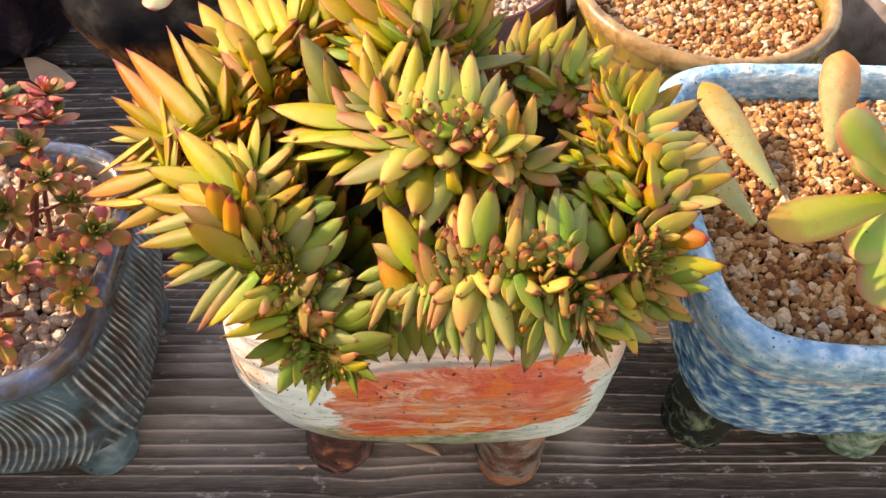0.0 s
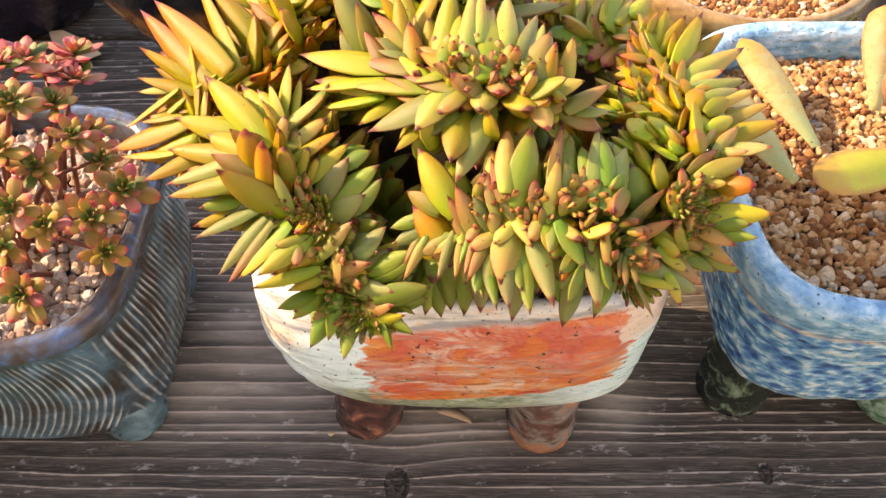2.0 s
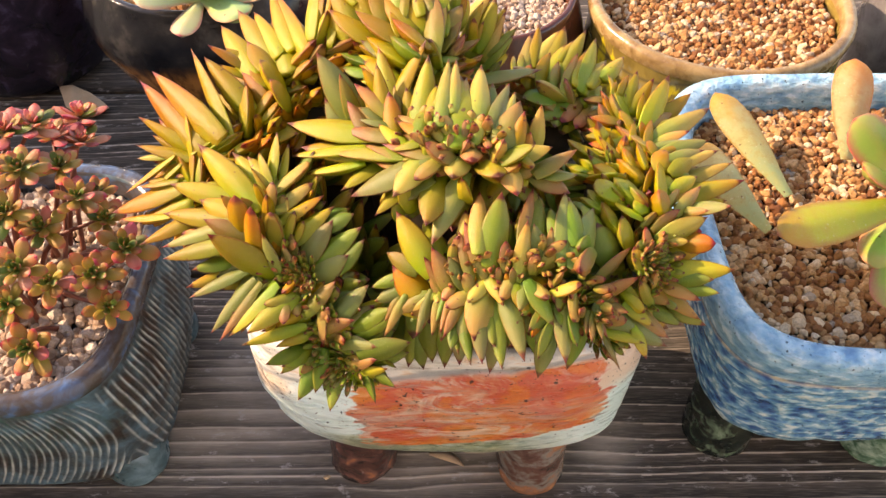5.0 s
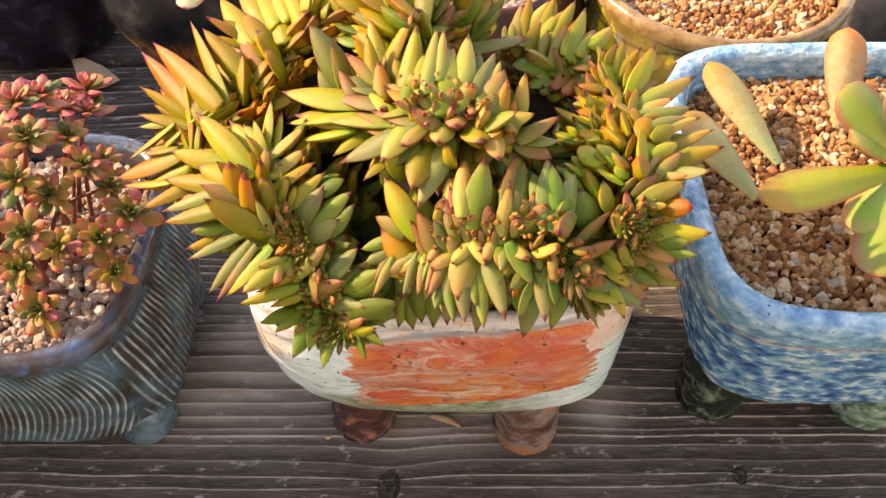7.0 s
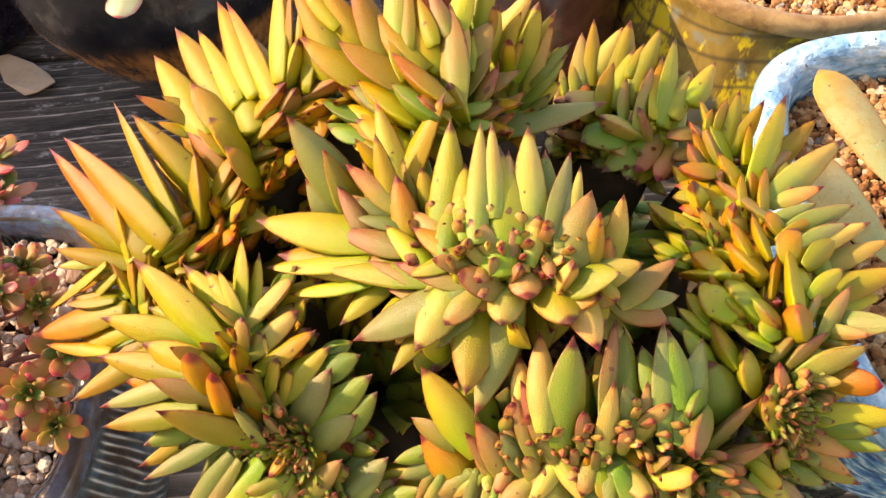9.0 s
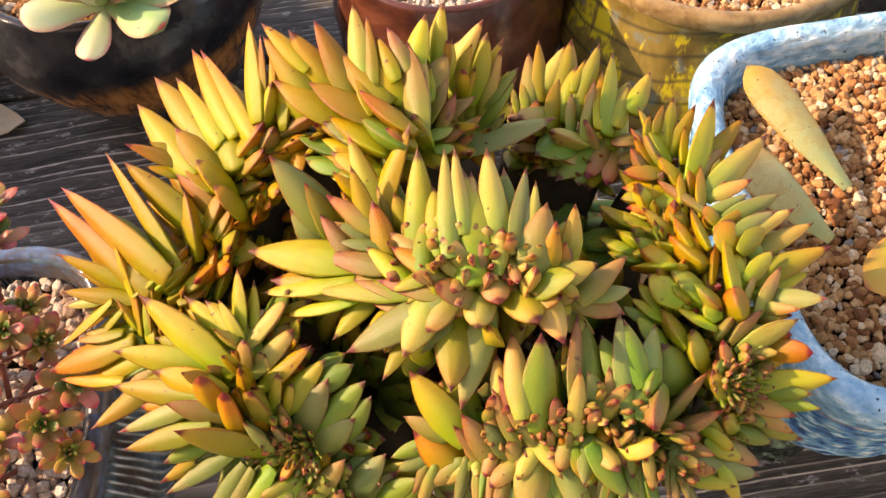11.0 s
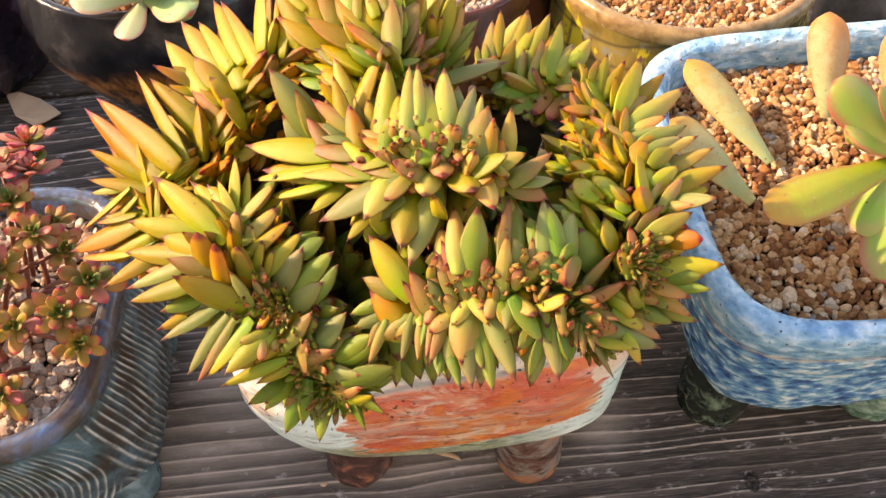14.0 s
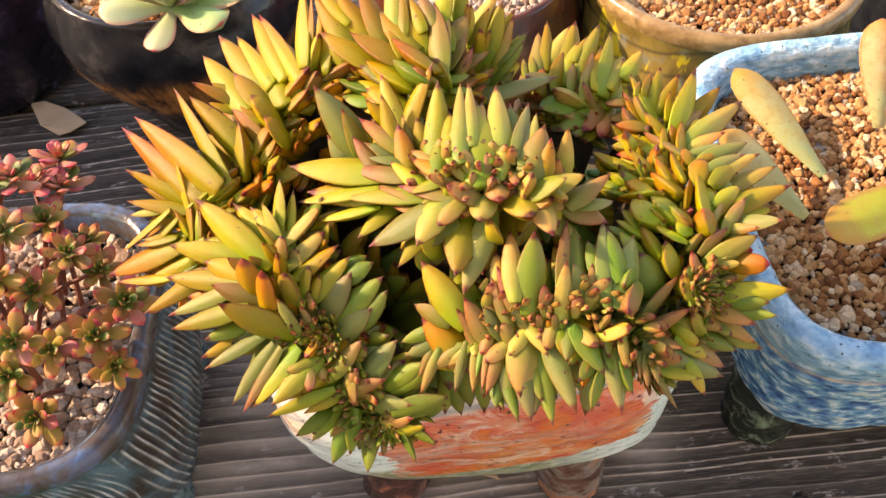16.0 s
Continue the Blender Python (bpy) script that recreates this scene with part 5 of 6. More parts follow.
laid_leaves(side, [
    (123,159,201,135,153,206,4.5,0,"b"), (88,155,212,102,166,218,5.4,4,"b"), (91,138,201,106,136,198,3.9,1,"b"), (118,162,207,141,160,211,7.5,1,"b"),
    (125,170,215,133,166,219,7.0,3,"u"), (117,170,218,131,176,223,8.2,6,"b"), (126,182,219,132,178,224,3.7,4,"h"), (113,173,220,122,181,222,5.3,4,"b"),
    (106,190,224,110,182,222,9.1,1,"u"), (118,178,225,115,189,224,9.8,2,"u"), (121,188,221,122,203,218,9.7,1,"b"), (118,186,225,120,211,220,7.7,3,"h"),
])
laid_leaves(side, [
    (103,168,216,99,178,222,9.7,1,"b"), (97,174,220,93,188,219,8.3,1,"b"), (96,164,215,90,176,220,11.3,0,"b"), (111,162,215,108,174,220,5.6,4,"u"),
    (108,157,214,103,166,218,8.1,1,"u"), (113,165,215,116,171,219,4.9,4,"u"), (116,170,216,124,168,218,3.7,6,"b"), (124,181,221,133,195,220,4.6,4,"b"),
    (129,186,216,141,180,224,6.1,5,"b"), (106,178,221,97,187,220,4.0,1,"b"), (108,186,224,100,202,218,12.6,1,"b"), (101,186,221,94,199,215,9.3,1,"b"),
])
laid_leaves(side, [
    (94,186,218,90,200,213,8.3,1,"b"), (101,199,222,89,207,210,5.4,2,"b"), (112,200,221,103,217,213,10.9,2,"b"), (104,208,218,97,215,210,6.6,2,"b"),
    (101,204,215,94,213,209,5.3,2,"b"), (109,213,216,100,226,208,6.1,1,"b"), (110,228,215,94,228,207,6.8,1,"b"), (109,234,214,94,237,212,7.3,3,"b"),
    (108,240,216,95,241,215,8.4,2,"b"), (119,220,218,105,238,214,5.7,4,"b"), (110,217,217,109,228,214,8.0,2,"b"), (114,206,222,112,221,219,5.7,3,"b"),
])
laid_leaves(side, [
    (121,213,221,116,220,221,6.1,2,"u"), (122,203,222,122,213,222,9.5,2,"u"), (118,222,217,122,240,215,5.5,3,"b"), (117,234,213,108,246,216,7.8,2,"b"),
    (118,230,213,118,240,215,5.5,2,"b"), (123,237,215,133,263,221,10.8,1,"h"), (118,251,213,126,262,220,5.9,1,"h"), (116,253,215,119,266,221,6.4,1,"h"),
    (114,248,214,106,265,220,7.3,1,"h"), (111,256,219,115,264,220,4.6,2,"h"), (111,245,214,106,258,217,6.6,4,"b"), (129,244,212,142,256,216,7.0,2,"h"),
])
laid_leaves(side, [
    (127,231,215,150,250,213,7.9,6,"h"), (119,244,215,121,256,217,4.5,2,"h"), (124,227,215,136,229,218,4.6,6,"b"), (126,214,221,141,220,221,6.5,5,"h"),
    (124,207,223,138,214,221,4.8,5,"b"), (128,207,221,144,214,221,5.2,6,"h"), (131,203,214,149,209,219,6.3,6,"h"), (126,202,222,134,211,220,6.0,1,"b"),
    (133,196,213,152,200,218,7.0,1,"h"), (124,192,222,133,201,219,5.1,1,"b"), (93,225,209,85,233,210,6.9,1,"b"), (98,223,209,89,231,209,6.4,1,"b"),
])
laid_leaves(side, [
    (96,214,211,89,225,206,6.8,1,"b"), (96,209,211,90,218,206,5.4,1,"b"), (122,238,214,127,245,214,6.3,2,"u"), (126,231,214,130,243,213,4.9,1,"b"),
    (112,194,221,118,210,218,4.5,3,"b"), (131,200,217,128,207,219,5.0,0,"b"), (107,227,212,106,215,213,5.6,1,"b"), (91,184,219,86,194,215,6.0,1,"b"),
    (122,160,205,133,157,209,5.1,0,"b"), (112,152,197,123,149,191,4.8,0,"b"), (88,144,205,92,137,200,3.8,4,"b"), (101,147,206,110,143,199,4.7,1,"b"),
])
back = crest([(66, 283, 214), (77, 277, 214), (86, 270, 215), (96, 265, 214), (106, 260, 211)])
laid_leaves(back, [
    (72,281,215,74,301,216,6.5,4,"h"), (76,284,215,78,303,220,5.3,2,"h"), (77,285,214,87,298,220,7.4,6,"h"), (85,282,213,90,300,221,8.9,1,"h"),
    (88,273,217,99,294,223,7.1,1,"h"), (97,263,219,104,292,220,8.4,1,"h"), (93,263,220,99,287,217,5.6,2,"h"), (88,260,218,94,279,221,7.4,4,"h"),
    (77,268,216,82,285,217,7.5,3,"b"), (78,276,214,63,265,223,7.4,4,"u"), (87,258,215,73,259,221,9.1,4,"u"), (92,257,211,86,264,219,9.2,4,"u"),
])
laid_leaves(back, [
    (90,256,212,73,245,210,8.2,0,"b"), (94,258,212,84,245,209,7.3,4,"u"), (99,257,208,90,241,209,6.4,4,"u"), (108,269,219,116,283,216,6.3,1,"h"),
    (88,280,220,93,290,220,3.8,2,"h"), (92,261,217,103,270,216,5.5,1,"b"), (82,261,218,85,277,218,5.6,4,"b"), (82,260,215,67,253,216,11.4,0,"b"),
    (69,277,216,70,292,214,4.3,1,"h"), (100,263,219,107,279,216,6.1,1,"h"), (85,254,210,81,243,208,5.9,0,"u"), (107,259,213,94,254,214,6.9,4,"b"),
])
laid_leaves(back, [
    (111,253,209,102,260,215,5.5,4,"b"),
])

joined_leaves("small_leaves", "small pointed leaves between the larger ones", plant, SMALL)
joined_leaves("tucked_leaves", "smaller leaves tucked between the outer ones", plant, TUCKED)
ALL_RIDGES = (centre, front, side, back, top, rear, near)


def young_leaves(line, seed, colours, count, reach):
    """Crowded young leaves along a ridge."""
    rs = random.Random(seed)
    out = []
    for i in range(count):
        k = rs.randrange(2, len(line) - 2)
        p, up = line[k]
        along = (line[k + 1][0] - line[k - 1][0]).normalized()
        across = along.cross(up).normalized()
        lean = rs.gauss(0, 0.6)
        d = (up * math.cos(lean) + across * math.sin(lean) + along * rs.uniform(-0.4, 0.4)).normalized()
        ln = (0.0075 + 0.005 * min(abs(lean), 1.0)) * rs.uniform(0.7, 1.2) * reach
        base = p + up * 0.0005 + across * 0.007 * math.sin(lean) - up * 0.004 * abs(math.sin(lean))
        out.append((leaf_pose(base, base + d * ln, ln * rs.uniform(0.42, 0.58), up), "bud", rs.choice(colours)))
    joined_leaves("young_leaves", "tiny crowded young leaves on the growing ridge", plant, out)


def middle_rows(line, seed, inner, outer, count, reach=1.0, base_drop=0.007):
    """The rows between the young leaves and the big outer ones, larger the further out they lean."""
    rs = random.Random(seed)
    out = []
    for i in range(count):
        k = 2 + int((i * 0.618034 % 1.0) * (len(line) - 5))
        p, up = line[k]
        along = (line[k + 1][0] - line[k - 1][0]).normalized()
        across = along.cross(up).normalized() * (1 if i % 2 else -1)
        row = (i // 2) % 3
        lean = (0.45, 0.8, 1.15)[row] + rs.uniform(-0.14, 0.14)
        ln = (0.013, 0.019, 0.026)[row] * rs.uniform(0.85, 1.15) * reach
        d = (up * math.cos(lean) + across * math.sin(lean) + along * rs.uniform(-0.35, 0.35)).normalized()
        base = p - up * (base_drop + 0.003 * row)
        c = rs.choice(inner if row == 0 else outer)
        out.append((leaf_pose(base, base + d * ln, ln * rs.uniform(0.33, 0.44), up, 1.0, rs.uniform(-0.3, 0.3)), rs.choice(("blade", "bud", "long") if row else ("bud",)), c))
    joined_leaves("middle_leaves", "pointed fleshy leaves in the middle rows", plant, out)


young_leaves(centre[16:52], 11, (6, 4, 4), 46, 0.7)
young_leaves(front[6:], 12, (6, 4, 4, 4), 120, 0.62)
young_leaves(side[34:], 13, (0, 4), 60, 0.6)
young_leaves(near[18:], 17, (0, 4, 0), 100, 0.60)
middle_rows(centre, 21, (4, 6), (1, 1, 4), 50, 0.85, 0.015)
middle_rows(front, 22, (4, 6), (0, 1, 4, 5), 50, 0.85, 0.015)
middle_rows(side, 23, (2, 4), (1, 2, 1, 0), 60, 0.85, 0.015)
middle_rows(back, 24, (4, 1), (1, 4, 0), 24, 0.85, 0.015)
middle_rows(top, 25, (2, 4), (1, 2, 1), 40, 0.85, 0.015)
middle_rows(rear, 26, (2, 1), (2, 3, 2, 1), 60, 0.85, 0.015)
middle_rows(near, 27, (4, 1), (1, 2, 0, 1), 80, 0.85, 0.015)


def inner_leaves(line, seed, colours, count, reach):
    """The deep rows below the fans, that show only through the gaps."""
    rs = random.Random(seed)
    out = []
    for i in range(count):
        k = rs.randrange(1, len(line) - 1)
        p, up = line[k]
        along = (line[k + 1][0] - line[k - 1][0]).normalized()
        across = along.cross(up).normalized() * rs.choice((-1, 1))
        lean = rs.uniform(0.9, 1.75)
        d = (up * math.cos(lean) + across * math.sin(lean) + along * rs.uniform(-0.5, 0.5)).normalized()
        base = p - up * rs.uniform(0.014, 0.026)
        ln = reach * rs.uniform(0.75, 1.1)
        out.append((leaf_pose(base, base + d * ln, ln * rs.uniform(0.30, 0.40), up), "blade", rs.choice(colours)))
    joined_leaves("inner_leaves", "crowded inner leaves below the fans", plant, out)


for i, (ridge, cols, reach) in enumerate(((centre, (0, 1), 0.022), (front, (0, 5), 0.022), (side, (0, 1), 0.023), (back, (0, 4), 0.022), (top, (2, 1), 0.023), (rear, (2, 1), 0.024), (near, (0, 1), 0.023))):
    inner_leaves(ridge, 50 + i, cols, 40, reach)
inner_leaves(crest([(-42, 238, 196), (-28, 252, 205), (0, 254, 212), (30, 250, 214), (52, 246, 208)]), 62, (2, 1, 0), 90, 0.024)
inner_leaves(crest([(-38, 214, 192), (-24, 200, 188), (-10, 184, 180), (2, 172, 172)]), 63, (0, 1, 0), 60, 0.024)
inner_leaves(crest([(-62, 222, 197), (-52, 240, 201), (-36, 256, 205), (-18, 266, 210)]), 64, (2, 3, 1), 80, 0.024)
inner_leaves(crest([(76, 264, 184), (88, 257, 180), (100, 249, 184)]), 67, (0, 0, 1), 44, 0.020)
inner_leaves(crest([(78, 286, 176), (90, 279, 174), (100, 270, 176), (106, 258, 178)]), 69, (0, 0, 4), 56, 0.021)
inner_leaves(crest([(74, 246, 196), (86, 240, 192), (94, 230, 196)]), 68, (0, 0, 1), 40, 0.018)
inner_leaves(crest([(88, 275, 176), (86, 255, 182), (84, 232, 186), (80, 210, 186)]), 65, (0, 1, 0), 70, 0.022)
inner_leaves(crest([(-58, 206, 176), (-48, 186, 176), (-36, 168, 170), (-24, 156, 158)]), 66, (0, 1, 2), 60, 0.022)
inner_leaves(crest([(66, 248, 190), (82, 238, 193), (94, 218, 196), (96, 196, 198)]), 61, (0, 2), 60, 0.024)


def skirt(points_mm, seed, colours, count, reach):
    """Older green leaves that hang below a ridge."""
    rs = random.Random(seed)
    line = spline([Vector(p) / 1000 for p in points_mm], 60)
    for i in range(count):
        p = line[int((i * 0.618034 % 1.0) * 59)] + Vector((0, rs.uniform(0, 0.014), rs.uniform(-0.008, 0.004)))
        d = Vector((rs.uniform(-0.45, 0.45), rs.uniform(-0.75, -0.25), -1)).normalized()
        ln = reach * rs.uniform(0.75, 1.1)
        add_leaf(p, p + d * ln, ln * rs.uniform(0.30, 0.40), rs.choice(colours), Vector((0, -1, 0.4)), rs.choice(("blade", "long")), 1.0)


skirt([(12, 163, 180), (38, 156, 190), (63, 154, 192), (89, 153, 188), (108, 158, 186)], 71, (0, 0, 0, 5), 34, 0.024)


BUDS = [(86, 145, 207, 6), (113, 160, 215, 6), (-26, 162, 205, 6), (-9, 138, 175, 7), (97, 143, 192, 6)]


def growth_points(centres_mm, seed):
    """Tufts of tiny narrow leaves where the ridge is budding."""
    rs = random.Random(seed)
    out = []
    for x, y, z, r in centres_mm:
        c = Vector((x, y, z)) / 1000
        up = (c - ROOT).normalized()
        ex = up.orthogonal().normalized()
        ey = up.cross(ex)
        for i in range(70):
            a, u = i * 2.39996, (i / 70) ** 0.5
            off = (ex * math.cos(a) + ey * math.sin(a)) * u * r / 1000
            lean = 0.9 * u + rs.uniform(-0.25, 0.25)
            d = (up * math.cos(lean) + (ex * math.cos(a) + ey * math.sin(a)) * math.sin(lean)).normalized()
            ln = rs.uniform(0.0035, 0.0065) * (0.7 + 0.6 * u)
            b0 = c + off - up * (0.004 + 0.004 * u * u)
            out.append((leaf_pose(b0, b0 + d * ln, ln * rs.uniform(0.28, 0.40), up), "bud", rs.choice((0, 0, 0, 5, 4))))
    joined_leaves("budding_leaves", "tufts of tiny green budding leaves", plant, out)


growth_points(BUDS, 83)


def crest_stem(line):
    """The flattened fan of stem under a ridge, from the soil to just below the leaves."""
    rings_ = []
    for i in range(0, 60, 3):
        p, up = line[i]
        foot = ROOT + Vector(((p.x - ROOT.x) * 0.55, (p.y - ROOT.y) * 0.35, -0.01))
        along = (line[min(i + 1, 59)][0] - line[max(i - 1, 0)][0]).normalized()
        across = along.cross(up).normalized()
        r = []
        for u, w in ((0, 0.006), (0.3, 0.007), (0.6, 0.009), (0.85, 0.0085), (1, 0.003)):
            r.append(foot.lerp(p - up * 0.016, u) + across * w)
        for u, w in ((1, 0.003), (0.85, 0.0085), (0.6, 0.009), (0.3, 0.007), (0, 0.006)):
            r.append(foot.lerp(p - up * 0.016, u) - across * w)
        rings_.append(r)
    ob = new("stem", mesh_of("stem", *loft(rings_), STEM))
    ob.parent = plant
    return ob


for ridge in ALL_RIDGES:
    crest_stem(ridge)

# ---- the broad-leaved succulent in the blue trough ----
BROAD = [
    leaf_material("broad_lime", (0.36, 0.44, 0.03), (0.50, 0.45, 0.03), (0.52, 0.19, 0.04), (0.42, 0.09, 0.05), 0.25, 0.10, (0.975, 0.995), 0.75, (0.05, 0.3), mottle=0.10, edge_at=0.70),
    leaf_material("broad_green", (0.46, 0.56, 0.20), (0.28, 0.44, 0.06), (0.60, 0.28, 0.15), (0.58, 0.10, 0.07), 0.3, 0.0, (0.975, 0.995), 0.25, (0.05, 0.35), edge_at=0.66),
    leaf_material("shed_leaf", (0.40, 0.46, 0.20), (0.54, 0.46, 0.21), (0.60, 0.27, 0.05), (0.44, 0.17, 0.05), 0.12, 0.75, (0.97, 0.99), 0.8, (0.1, 0.4), mottle=0.45),
]
SPOON = [0.17, 0.20, 0.31, 0.45, 0.50, 0.43, 0.27, 0.02]
SHED = [0.13, 0.20, 0.36, 0.47, 0.50, 0.43, 0.24, 0.02]


def broad_leaf(parent, base, tip, width, mat, up=(0, 0, 1), widths=SPOON, curl=0.03, thick=0.55, name="leaf"):
    ob = new(name, leaf_mesh(name, mat, widths, curl, 20))
    ob.matrix_basis = leaf_pose(Vector(base), Vector(tip), width, Vector(up), thick)
    if parent:
        ob.parent = parent
    return ob


rosette = thing("succulent", "broad lime green succulent with red edged leaves in blue trough", "succulent")
HUB = Vector((0.262, 0.243, 0.160))
for tip, w, m, up in (((0.173, 0.198, 0.187), 0.022, 0, (-0.1, -0.35, 1)), ((0.229, 0.272, 0.186), 0.029, 1, (0.2, -0.5, 1)), ((0.2285, 0.247, 0.178), 0.020, 1, (0.4, 0.1, 1)),
                      ((0.228, 0.200, 0.158), 0.030, 1, (0.2, 0.3, 1)), ((0.225, 0.176, 0.160), 0.026, 1, (0, 0.4, 1)), ((0.262, 0.185, 0.165), 0.030, 0, (0, 0.3, 1)),
                      ((0.320, 0.215, 0.175), 0.030, 1, (0, 0, 1)), ((0.325, 0.270, 0.180), 0.032, 0, (0, 0, 1)), ((0.285, 0.310, 0.182), 0.032, 1, (0, -0.2, 1)),
                      ((0.246, 0.262, 0.190), 0.013, 1, (0.5, -0.5, 0.6)), ((0.245, 0.240, 0.190), 0.012, 1, (0.5, 0.2, 0.6)), ((0.268, 0.255, 0.195), 0.013, 0, (0, 0, 1)), ((0.272, 0.232, 0.192), 0.013, 1, (0, 0.5, 1))):
    broad_leaf(rosette, HUB, tip, w, BROAD[m], up)
part("stem", mesh_of("stem", *tube([Vector((0.262, 0.243, z)) for z in (0.120, 0.135, 0.150, 0.164)], [0.006, 0.0055, 0.005, 0.004])), STEM, rosette)

for base, tip, w, up in (((0.2115, 0.267, 0.1385), (0.181, 0.327, 0.158), 0.0215, (0.1, -0.3, 1)), ((0.195, 0.243, 0.1385), (0.158, 0.277, 0.166), 0.0205, (-0.1, -0.2, 1)),
                         ((0.2515, 0.297, 0.1355), (0.257, 0.339, 0.171), 0.0235, (0.0, -1.0, 0.9))):
    ob = broad_leaf(None, base, tip, w, BROAD[2], up, SHED, 0.02, 0.5, "shed_leaf")
    tagged(ob, "shed pale yellow fleshy leaf lying on gravel", "leaf", "shed leaves on the gravel")

# ---- the pink stonecrop in the slate pot ----
SEDUM = [leaf_material("stonecrop_pink", (0.46, 0.28, 0.14), (0.58, 0.20, 0.15), (0.58, 0.13, 0.11), (0.50, 0.07, 0.07), 0.2, 0.4),
         leaf_material("stonecrop_bronze", (0.24, 0.27, 0.04), (0.40, 0.24, 0.06), (0.54, 0.14, 0.05), (0.46, 0.07, 0.05), 0.2, 0.4),
         leaf_material("stonecrop_green", (0.07, 0.15, 0.020), (0.09, 0.15, 0.022), (0.22, 0.17, 0.04), (0.30, 0.10, 0.05), 0.2, 0.2)]
sedum = thing("stonecrop", "pink and green stonecrop with chubby rosettes in slate pot", "succulent")


def tiny_rosette(c, up, r, outer, inner, seed):
    """A head of chubby leaves in golden-angle order, green at the heart."""
    rs = random.Random(seed)
    up = Vector(up).normalized()
    ex = up.orthogonal().normalized()
    ey = up.cross(ex)
    out = []
    for i in range(18):
        a, u = i * 2.39996 + seed, i / 18
        lean = 0.25 + 1.30 * u ** 0.8
        d = (up * math.cos(lean) + (ex * math.cos(a) + ey * math.sin(a)) * math.sin(lean)).normalized()
        ln = r * (0.35 + 0.85 * u) * rs.uniform(0.85, 1.15)
        base = c - up * r * 0.25 * u
        out.append((leaf_pose(base, base + d * ln, ln * rs.uniform(0.40, 0.52), up, 0.62), "chub", inner if i < 7 else (outer if rs.random() < 0.7 else rs.choice((0, 1, 1, 2)))))
    joined_leaves("rosette", "tight head of chubby leaves", sedum, out, SEDUM)


HEADS = [(-163, 310, 161, 12, 0), (-180, 270, 186, 11, 0), (-169, 276, 184, 11, 0), (-158, 291, 160, 11, 0), (-170, 289, 166, 11, 0), (-161, 239, 190, 11, 1), (-155, 259, 172, 10, 1), (-171, 229, 172, 11, 2),
         (-159, 230, 160, 10, 2), (-144, 244, 166, 10, 1), (-137, 246, 148, 9, 1), (-157, 198, 168, 11, 1), (-150, 203, 152, 10, 1), (-171, 197, 143, 10, 2), (-167, 187, 121, 11, 2), (-120, 224, 152, 11, 1)]
MORE = [(-132, 209, 150, 11, 2), (-129, 203, 132, 9, 1), (-185, 250, 180, 12, 0), (-200, 270, 180, 12, 0), (-205, 235, 172, 12, 1), (-190, 215, 158, 11, 1), (-215, 205, 140, 11, 2), (-240, 250, 175, 12, 0), (-195, 300, 165, 11, 0), (-145, 262, 150, 9, 1)]
for i, (x, y, z, r, k) in enumerate(HEADS + MORE):
    c = Vector((x, y, z)) / 1000
    out = Vector((c.x + 0.18, c.y - 0.245, 0.10))
    tiny_rosette(c, (out.x, out.y - 0.02, 0.12), r / 800, (0, 1, 1)[k], (0 if i < 5 else 2), i)
    foot = Vector((-0.185 + rnd(-0.03, 0.03), 0.238 + rnd(-0.03, 0.03), 0.100))
    mid = (foot + c) / 2 + Vector((rnd(-0.008, 0.008), rnd(-0.008, 0.008), 0.012))
    pts = spline([foot, mid, c], 8)
    part("stem", mesh_of("stem", *tube(pts, [0.0015, 0.0014, 0.0013, 0.0012, 0.0012, 0.0011, 0.0010, 0.0010])), RED_STEM, sedum)

# ---- the pale rosette in the black pot ----
PALE = [leaf_material("pale_cream_green", (0.42, 0.52, 0.26), (0.50, 0.57, 0.30), (0.62, 0.56, 0.36), (0.60, 0.12, 0.10), 0.3, 0.15, (0.965, 0.99), 0.3, (0.05, 0.35), edge_at=0.72),
        leaf_material("pale_green", (0.26, 0.42, 0.14), (0.32, 0.47, 0.17), (0.46, 0.48, 0.24), (0.55, 0.08, 0.08), 0.3, 0.15, (0.965, 0.99), 0.3, (0.05, 0.35), edge_at=0.72)]
pale = thing("succulent", "pale green succulent rosette with red edges in black pot", "succulent")
HUB2 = Vector((-0.127, 0.449, 0.142))
for i in range(11):
    a, u = i * 2.39996 + 0.6, i / 10
    lean = 0.15 + 0.8 * u
    d = Vector((math.cos(a) * math.sin(lean), math.sin(a) * math.sin(lean), math.cos(lean)))
    ln = 0.014 + 0.018 * u
    broad_leaf(pale, HUB2, HUB2 + d * ln, ln * 0.55, PALE[i % 2], (0, 0, 1), SPOON, 0.05, 0.7)
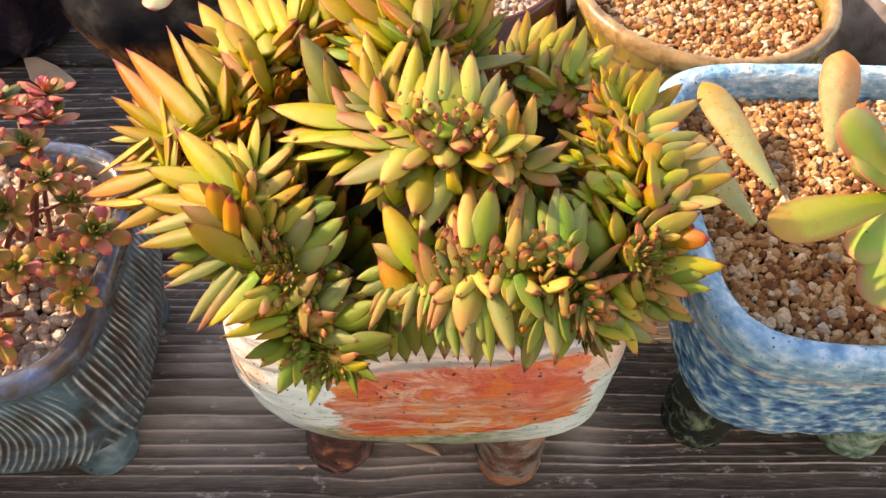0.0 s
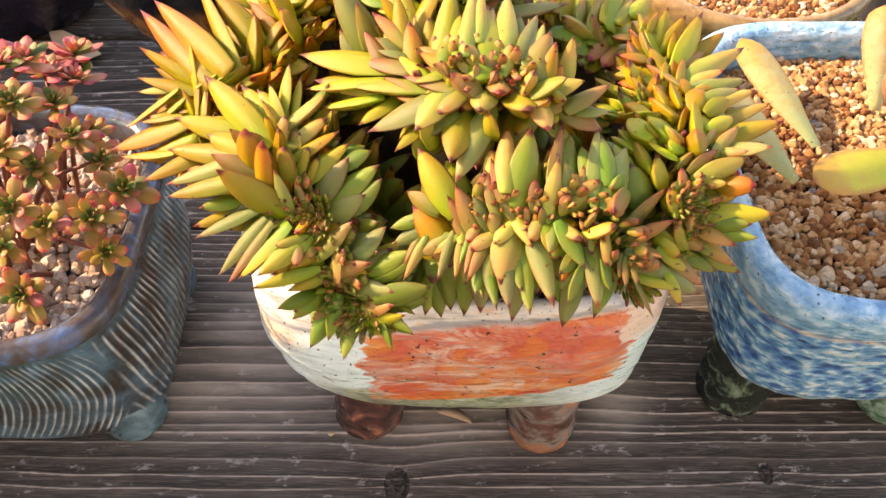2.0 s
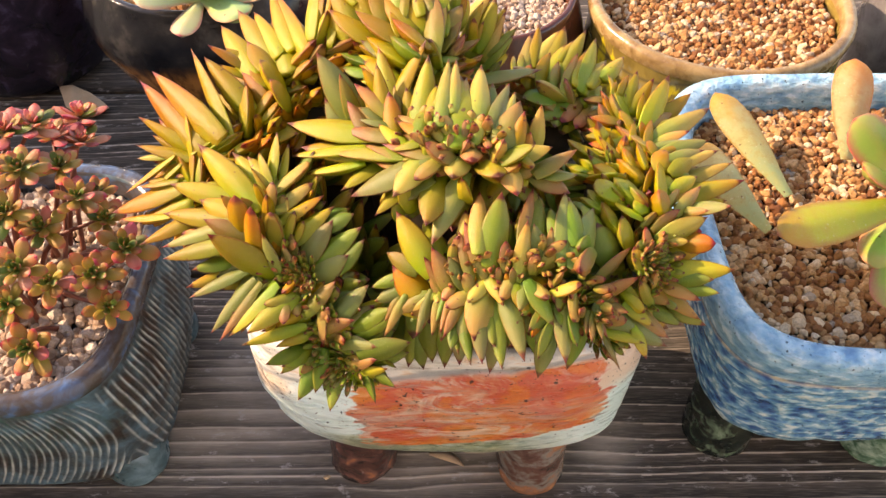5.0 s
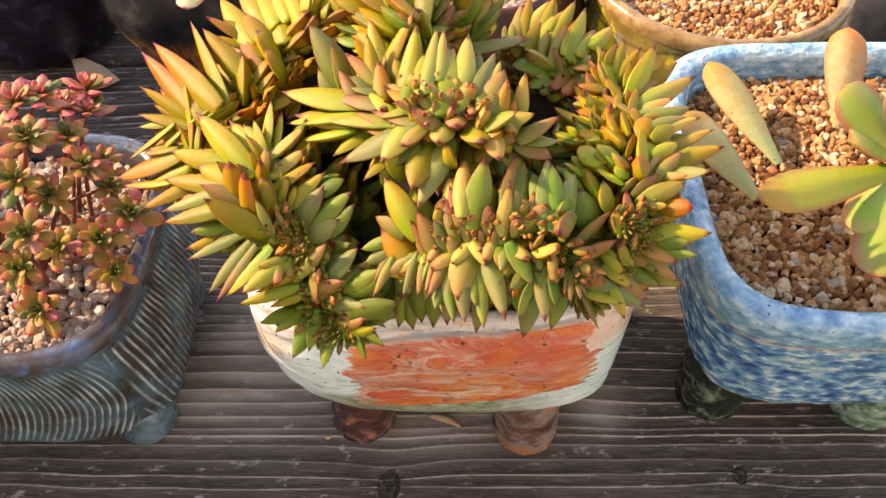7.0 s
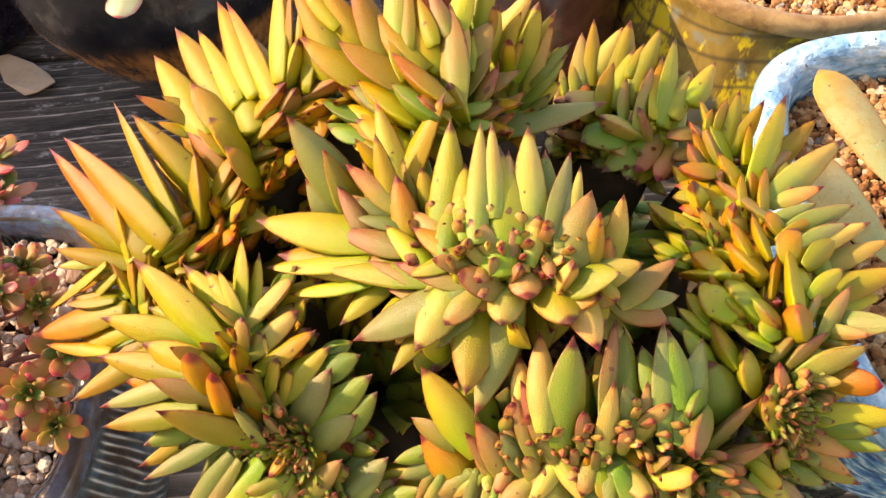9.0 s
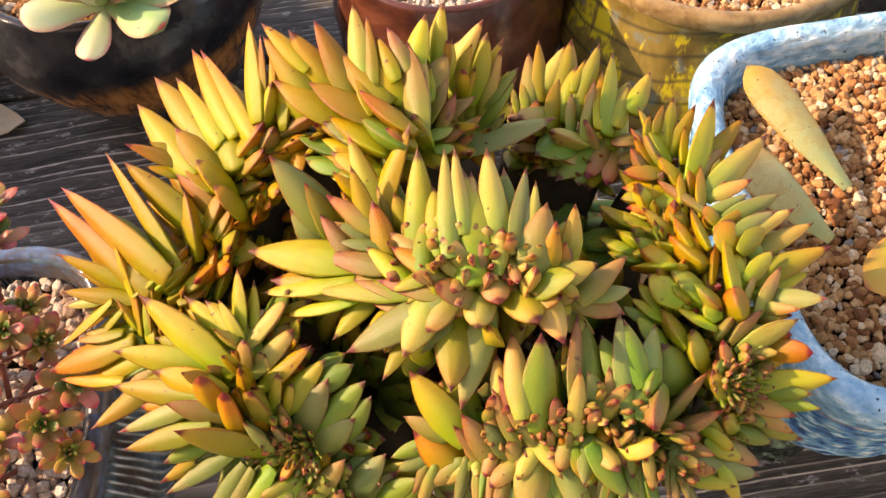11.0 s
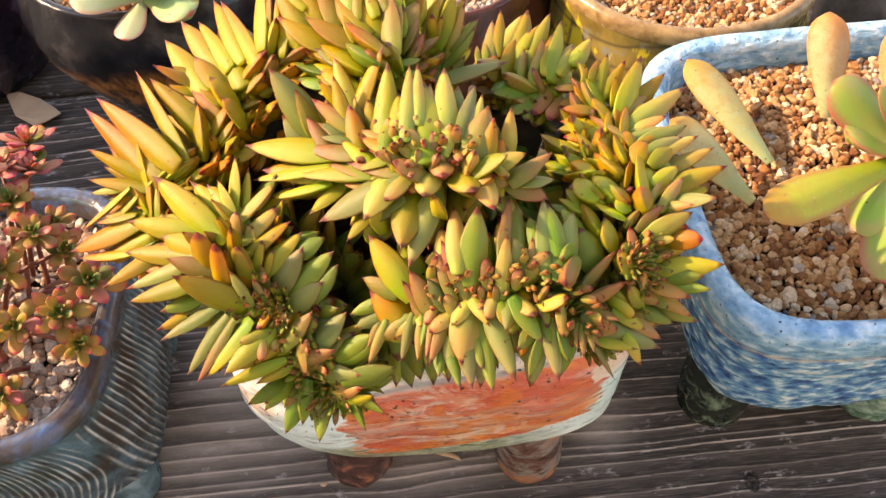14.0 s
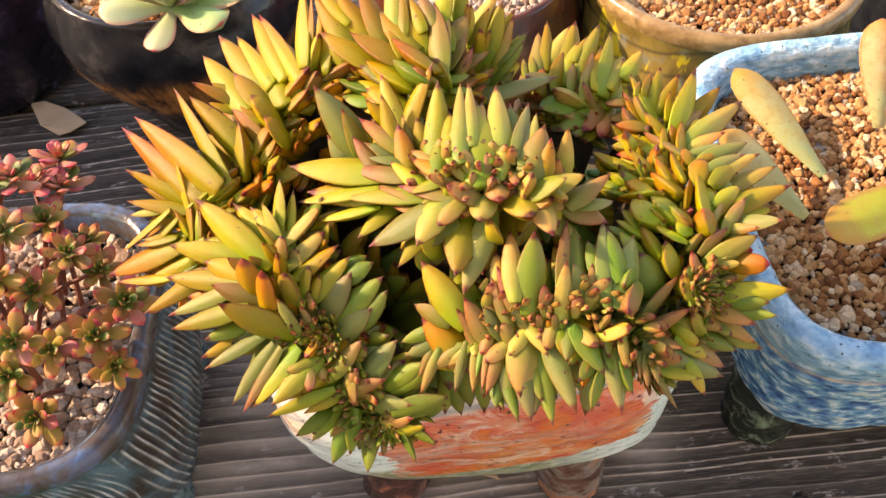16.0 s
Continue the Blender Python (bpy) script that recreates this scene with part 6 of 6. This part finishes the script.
for x, y, z, w, k in ((-0.168, 0.434, 0.151, 0.026, 0), (-0.093, 0.417, 0.148, 0.027, 1), (-0.136, 0.411, 0.138, 0.019, 0), (-0.157, 0.452, 0.166, 0.024, 0), (-0.078, 0.438, 0.154, 0.024, 1),
                      (-0.101, 0.446, 0.170, 0.022, 1), (-0.140, 0.478, 0.158, 0.024, 1), (-0.105, 0.484, 0.160, 0.026, 0), (-0.165, 0.475, 0.155, 0.024, 1), (-0.128, 0.430, 0.164, 0.016, 0)):
    broad_leaf(pale, HUB2, (x, y, z), w, PALE[k], (0, -0.1, 1), SPOON, 0.05, 0.6)
part("stem", mesh_of("stem", *tube([Vector((-0.127, 0.450, z)) for z in (0.112, 0.125, 0.148)], [0.006, 0.005, 0.004])), STEM, pale)

# ---- a dry leaf on the bench ----
DRY = plain_noise("dry_leaf", (0.52, 0.36, 0.21), (0.66, 0.49, 0.32), 60, 0.7)
xs = [(-0.297, 0.531), (-0.284, 0.529), (-0.268, 0.523), (-0.255, 0.513), (-0.246, 0.501), (-0.256, 0.492), (-0.268, 0.494), (-0.285, 0.507)]
vv = [(x, y, 0.004 + 0.003 * math.sin(i * 1.7)) for i, (x, y) in enumerate(xs)] + [(x, y, 0.0030 + 0.003 * math.sin(i * 1.7)) for i, (x, y) in enumerate(xs)]
k = len(xs)
ff = [tuple(range(k)), tuple(reversed(range(k, 2 * k)))] + [(i, i + k, (i + 1) % k + k, (i + 1) % k) for i in range(k)]
tagged(new("dry_leaf", mesh_of("dry_leaf", vv, ff, DRY, False)), "dry tan leaf lying on the dark bench", "leaf")

def dry_scrap(name, label, x, y, z, length, width, turn, mat):
    """A curled scrap of dry leaf."""
    rows_ = []
    for i in range(7):
        u = i / 6
        w = width * math.sin(math.pi * min(0.97, u * 0.9 + 0.08))
        cx_, cy_ = (u - 0.5) * length, 0.12 * length * math.sin(u * 3)
        rows_.append([(cx_, cy_ - w / 2, 0.0012 + 0.002 * u), (cx_, cy_, 0.0004 + 0.002 * u), (cx_, cy_ + w / 2, 0.0016 + 0.002 * u), (cx_, cy_, 0.0010 + 0.002 * u)])
    ob = new(name, mesh_of(name, *loft(rows_), mat))
    ob.matrix_basis = pose(x, y, z, 0, 0, turn)
    return tagged(ob, label, "leaf")


dry_scrap("dry_scrap", "small curled brown leaf lying below the orange pot", 0.032, 0.186, 0.0005, 0.022, 0.006, -25, DRY)
tagged(gravel("crumb", -0.036, 0.176, 0.0022, 0.0022, 2.0, 0.0018, GRAVEL_TAN, "tan grit crumb lying on the bench plank", 0.0017, 31), kind="stuff")
